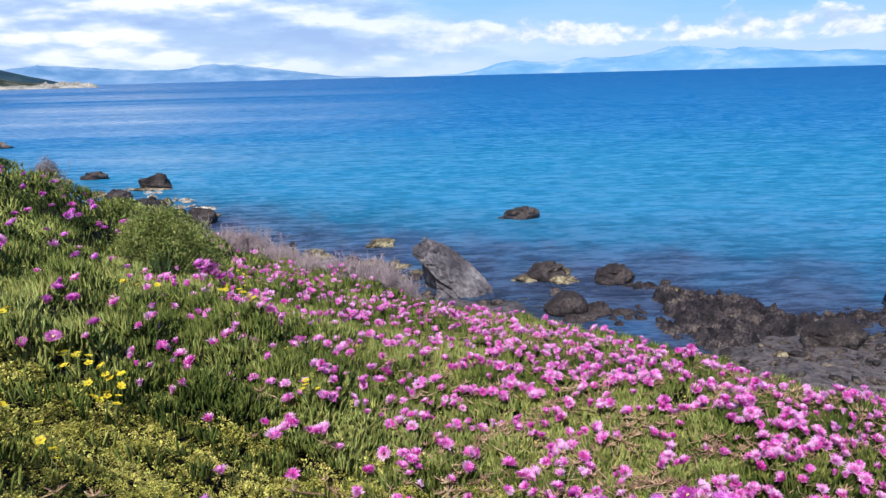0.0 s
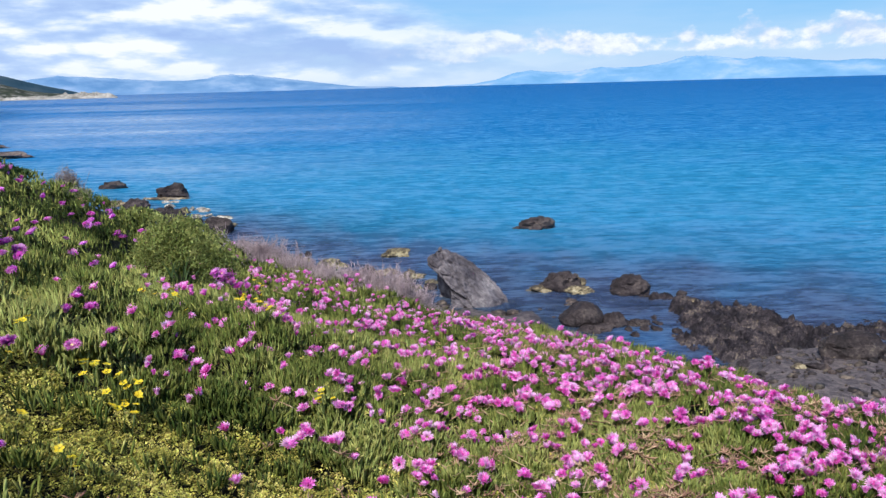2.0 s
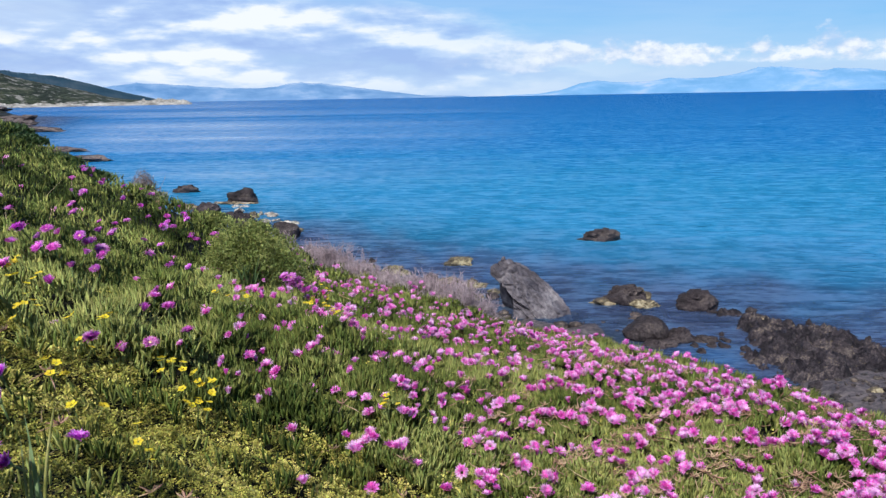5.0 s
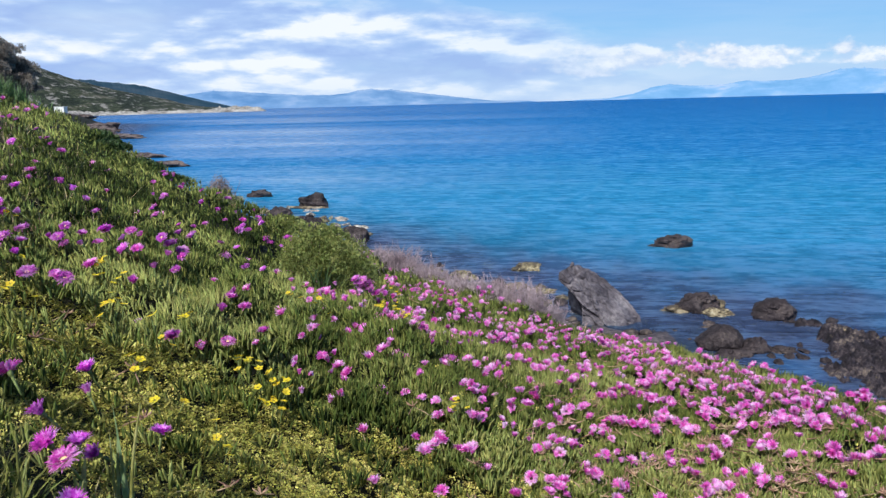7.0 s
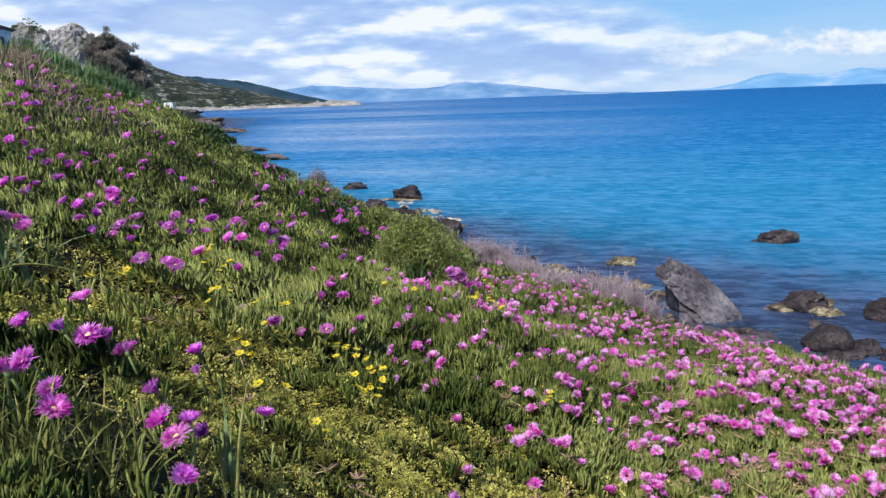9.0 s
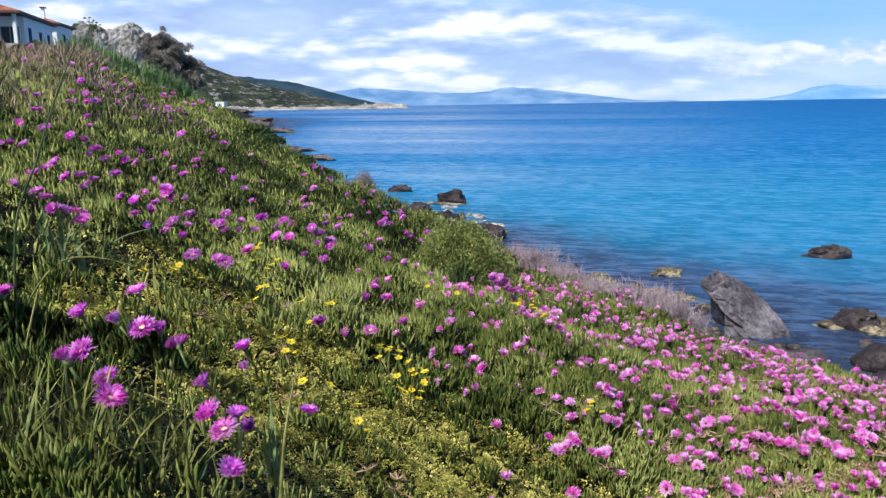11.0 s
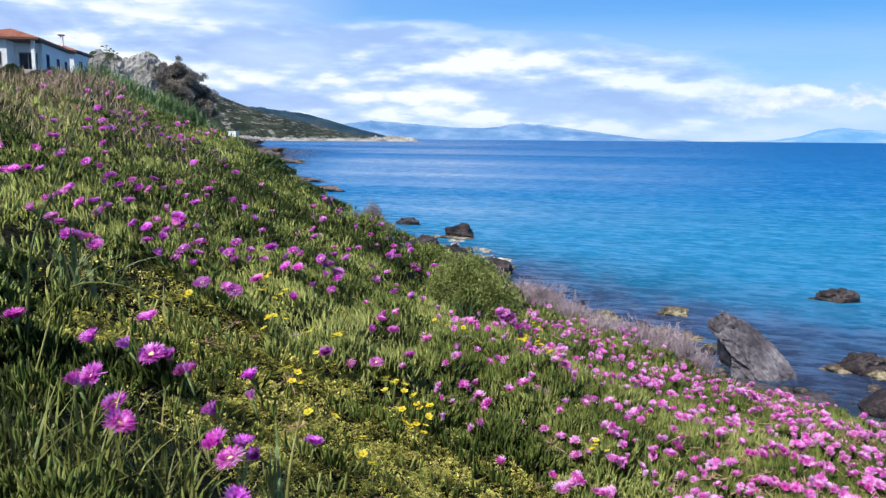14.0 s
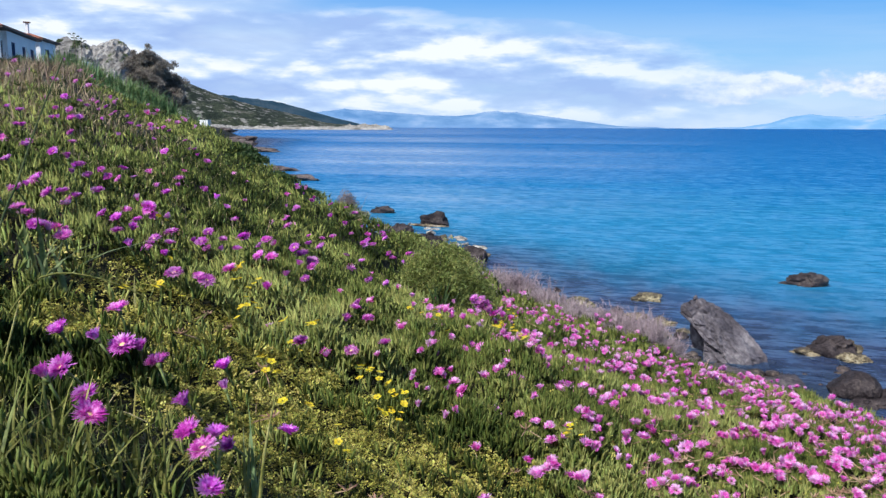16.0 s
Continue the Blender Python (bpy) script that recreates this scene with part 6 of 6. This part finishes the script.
def house(name, at, blocks, rise, label):
    """blocks: (x0, x1, y0, y1, height, front holes, side holes); the front looks towards -y, the side towards +x."""
    ob = tagged(new(name), label, "house")
    ob.matrix_basis = at
    for x0, x1, y0, y1, h, front, side in blocks:
        part("wall", from_bm("wall", wall_with_openings(x1 - x0, h, front), M_PLASTER, False), ob, at=pose(x0, y0, 0))
        for o in front:
            window(ob, *o, pose(x0, y0, 0))
        turn = pose(x1, y0 + 0.25, 0, 0, 0, 90)
        part("wall", from_bm("wall", wall_with_openings(y1 - y0 - 0.25, h, side), M_PLASTER, False), ob, at=turn)
        for o in side:
            window(ob, *o, turn, True)
        part("wall", from_bm("wall", box(x0, x1 - 0.26, y1 - 0.25, y1, 0, h), M_PLASTER, False), ob)
        part("wall", from_bm("wall", box(x0, x0 + 0.25, y0 + 0.26, y1 - 0.26, 0, h), M_PLASTER, False), ob)
    hip_roof(ob, min(b[0] for b in blocks), max(b[1] for b in blocks), min(b[2] for b in blocks), max(b[3] for b in blocks), max(b[4] for b in blocks) + 0.24, rise)
    return ob


def bearing(deg, r, z):
    return math.sin(radians(deg)) * r, math.cos(radians(deg)) * r, z


def villa():
    """White house on a terrace: a lit gable wall with one window, a corner loggia in the shade of the eaves, a long side with blue shutters."""
    ob = tagged(new("house"), "white plastered house with an orange hip roof above the slope", "house")
    near, away = Vector((-58.75, 54.31, 0)), Vector((-64.95, 64.46, 0))
    turn = math.degrees(math.atan2(away.y - near.y, away.x - near.x)) - 90
    ob.matrix_basis = pose(near.x, near.y, 8.6, 0, 0, turn)
    h, w, long, loggia, back = 3.95, 5.3, 11.6, 2.3, 2.2
    front = pose(-w, 0, 0)
    part("wall", from_bm("wall", wall_with_openings(w - loggia, h, [(1.1, 2.6, 1.7, 2.95)]), M_PLASTER, False), ob, at=front)
    window(ob, 1.1, 2.6, 1.7, 2.95, front, mullion=False)
    inner = pose(-loggia, back, 0)
    part("wall", from_bm("wall", wall_with_openings(loggia - 0.27, h, [(0.3, 1.9, 0.9, 3.1)]), M_PLASTER, False), ob, at=inner)
    window(ob, 0.3, 1.9, 0.9, 3.1, inner)
    part("wall", from_bm("wall", box(-loggia - 0.27, -loggia - 0.02, 0.26, back, 0, h), M_PLASTER, False), ob)
    part("pillar", from_bm("pillar", box(-0.30, 0.0, 0.0, 0.30, 1.45, h), M_PLASTER, False), ob, "white corner pillar")
    part("parapet", from_bm("parapet", box(-loggia + 0.01, 0.0, -0.02, 0.16, 0, 1.44), M_PINKWALL, False), ob, "low pinkish terrace wall")
    part("parapet", from_bm("parapet", box(-0.16, 0.0, 0.17, back - 0.02, 0, 1.44), M_PINKWALL, False), ob, "low pinkish terrace wall")
    side = pose(0, back, 0, 0, 0, 90)
    holes = [(1.2, 2.2, 1.0, 3.1), (4.6, 5.6, 1.4, 3.0), (7.4, 8.4, 1.4, 3.0)]
    part("wall", from_bm("wall", wall_with_openings(long - back, h, holes), M_PLASTER, False), ob, at=side)
    for o in holes:
        window(ob, *o, side, True)
    part("wall", from_bm("wall", box(-w, -0.27, long - 0.25, long, 0, h), M_PLASTER, False), ob)
    part("wall", from_bm("wall", box(-w, -w + 0.25, 0.26, long - 0.26, 0, h), M_PLASTER, False), ob)
    hip_roof(ob, -w, 0, 0, long, h + 0.24, 1.05)
    return ob


M_PINKWALL = material("pinkish_plaster", [(0.3, (0.50, 0.42, 0.39)), (0.6, (0.62, 0.54, 0.50))], 0.8, 9, 0.85, 0.2, 0.01)
villa()
# the block behind it, of which a white roof slab and a shaded wall show
c_house = tagged(new("house"), "pale flat-roofed house behind the white one", "house")
c_house.matrix_basis = pose(-70.6, 56.0, 8.9, 0, 0, 28)
part("wall", from_bm("wall", box(-6, 0, 0, 5, 0, 4.7), M_PINKWALL, False), c_house)
part("roof", from_bm("roof", box(-6.4, 0.5, -0.5, 5.4, 4.71, 5.05), M_PLASTER, False), c_house, "white roof slab")
b_house = house("house", pose(-68.6, 68.6, 9.15, 0, 0, 28), [(-3.6, 0.0, 0, 5.2, 4.1, [(0.9, 1.5, 2.4, 3.4)], [(1.4, 2.6, 1.2, 3.3)])], 0.75, "small cream house with an orange roof and a chimney")
part("chimney", from_bm("chimney", box(-1.75, -1.45, 1.2, 1.5, 4.7, 6.0), M_PLASTER, False), b_house, "pale chimney stack")
part("chimney_cap", from_bm("chimney_cap", box(-1.9, -1.3, 1.05, 1.65, 6.01, 6.13), M_FASCIA, False), b_house, "dark chimney cap")
def white_hut(deg, r, z, w, h):
    ob = tagged(new("hut"), "tiny white hut under the grey crag", "hut")
    ob.matrix_basis = pose(*bearing(deg, r, z), 0, 0, 30)
    part("wall", from_bm("wall", box(-w / 2, w / 2, 0, w, 0, h), M_PLASTER, False), ob)
    part("roof", from_bm("roof", box(-w / 2 - 0.1, w / 2 + 0.1, -0.1, w + 0.1, h + 0.01, h + 0.12), M_PLASTER, False), ob, "flat white roof")


white_hut(-42.7, 135, 12.5, 1.5, 1.3), white_hut(-43.3, 136, 12.9, 1.0, 1.2)


def shed():
    x, y, z = bearing(-35.2, 262, 0)
    z = gz(x, y)[2]
    ob = tagged(new("shed"), "small white flat-roofed hut near the shore", "hut")
    ob.matrix_basis = pose(x, y, z - 0.5, 0, 0, 8) @ Matrix.Diagonal((0.70, 0.70, 0.72, 1.0))
    part("wall", from_bm("wall", wall_with_openings(4.2, 2.9, [(1.7, 2.5, 0.5, 2.0)]), M_PLASTER, False), ob, at=pose(-2.1, 0, 0))
    window(ob, 1.7, 2.5, 0.5, 2.0, pose(-2.1, 0, 0))
    part("wall", from_bm("wall", box(1.86, 2.1, 0.26, 3.2, 0, 2.9), M_PLASTER, False), ob)
    part("wall", from_bm("wall", box(-2.1, -1.86, 0.26, 3.2, 0, 2.9), M_PLASTER, False), ob)
    part("wall", from_bm("wall", box(-1.84, 1.84, 2.96, 3.2, 0, 2.9), M_PLASTER, False), ob)
    part("roof", from_bm("roof", box(-2.2, 2.2, -0.1, 3.3, 2.91, 3.05), M_PLASTER, False), ob, "flat white roof")


shed()


# ---- grey crag behind the houses ----
def crag(deg, r, w, h, z, seed):
    ob = new("crag", rock_mesh("crag", (w / 1.7, w / 1.9, h / 1.6), seed, M_CRAG, rough=0.17, cuts=18, sub=5))
    ob.matrix_basis = pose(*bearing(deg, r, z), 0, 0, seed * 37 % 180)
    return tagged(ob, "rugged grey limestone crag with patches of scrub", "crag", "grey crags")


crag(-44.0, 156, 9, 11, 14.2, 8)
crag(-42.8, 152, 12, 12, 13.6, 31)
crag(-41.5, 150, 11, 14, 12.6, 12)
crag(-40.4, 148, 8, 11, 11.4, 22)
crag(-42.9, 146, 8, 7, 11.4, 44)
crag(-37.0, 340, 20, 13, 4.0, 15)
crag(-34.2, 520, 24, 7, 2.0, 19)


def agave_stalk(deg, r, z, h, seed):
    """A bare mast with short side branches that carry flat heads."""
    rng = random.Random(seed)
    ob = tagged(new("agave_stalk"), "thin dark agave flower stalk on the crag", "plant", "agave stalks")
    ob.matrix_basis = pose(*bearing(deg, r, z), 0, 0, rng.uniform(0, 90))
    v, f = [], []
    limb([Vector((0, 0, 0)), Vector((0.05, 0, h * 0.5)), Vector((0.0, 0.05, h))], 0.07, 0.04, v, f)
    heads, radii = [(0.0, 0.05, h)], [(0.2, 0.2, 0.10)]
    for k in range(5):
        a, u = k * 2.4, 0.55 + 0.09 * k
        tip = Vector((math.cos(a) * 0.7, math.sin(a) * 0.7, h * u + 0.3))
        limb([Vector((0.02, 0.02, h * u)), tip * 0.5 + Vector((0, 0, h * u * 0.5 + 0.02)), tip], 0.035, 0.02, v, f)
        heads.append(tuple(tip)), radii.append((0.2, 0.2, 0.09))
    part("mast", raw_mesh("mast", np.array(v), f, [M_BARK]), ob)
    part("flower_heads", leaf_cloud("flower_heads", heads, radii, 700, 0.12, M_DARKLEAF, seed), ob)


agave_stalk(-43.0, 147, 15.2, 4.0, 1201), agave_stalk(-42.6, 147, 15.0, 3.4, 1202)


# ---- loose stones on the shore ----
def shore_stones(name, n, area, sizes, mat, seed, label):
    rng = np.random.RandomState(seed)
    shapes = []
    for k in range(5):
        bm = bmesh.new()
        bmesh.ops.create_icosphere(bm, subdivisions=1, radius=1.0)
        co = np.array([tuple(v.co) for v in bm.verts])
        fa = np.array([[v.index for v in f.verts] for f in bm.faces])
        bm.free()
        co = co * (1 + rng.uniform(-0.4, 0.3, (len(co), 1))) * [1, rng.uniform(0.6, 0.9), rng.uniform(0.35, 0.65)]
        shapes.append((co, fa))
    x, y = rng.uniform(area[0], area[1], n), rng.uniform(area[2], area[3], n)
    z = ground_height(x, y)
    keep = (z > -0.15) & (z < 0.9)
    x, y, z = x[keep], y[keep], z[keep]
    vs, fs, at = [], [], 0
    for k in range(len(x)):
        co, fa = shapes[rng.randint(5)]
        a, s = rng.rand() * 6.283, sizes[0] * (sizes[1] / sizes[0]) ** (rng.rand() ** 2.2)
        c, sn = math.cos(a), math.sin(a)
        vs.append(co @ np.array([[c, sn, 0], [-sn, c, 0], [0, 0, 1]]) * s + [x[k], y[k], z[k] + s * 0.15])
        fs.append(fa + at)
        at += len(co)
    if vs:
        tagged(new(name, raw_mesh(name, np.concatenate(vs), [np.concatenate(fs)], [mat], False)), label, "stones", kind="stuff")


M_STONES = material("shore_stone", [(0.3, (0.02, 0.016, 0.017)), (0.5, (0.055, 0.044, 0.043)), (0.68, (0.16, 0.125, 0.10))], 2.5, 20, 0.7, 0.5, 0.02, island=0.9)
shore_stones("shore_stones", 1900, (3.6, 9.6, 8.5, 13.0), (0.012, 0.11), M_STONES, 71, "loose dark stones scattered over the shore")
shore_stones("shore_stones", 1500, (-14.0, 2.5, 12.5, 31.0), (0.03, 0.2), M_STONES, 72, "loose dark stones along the foot of the bank")
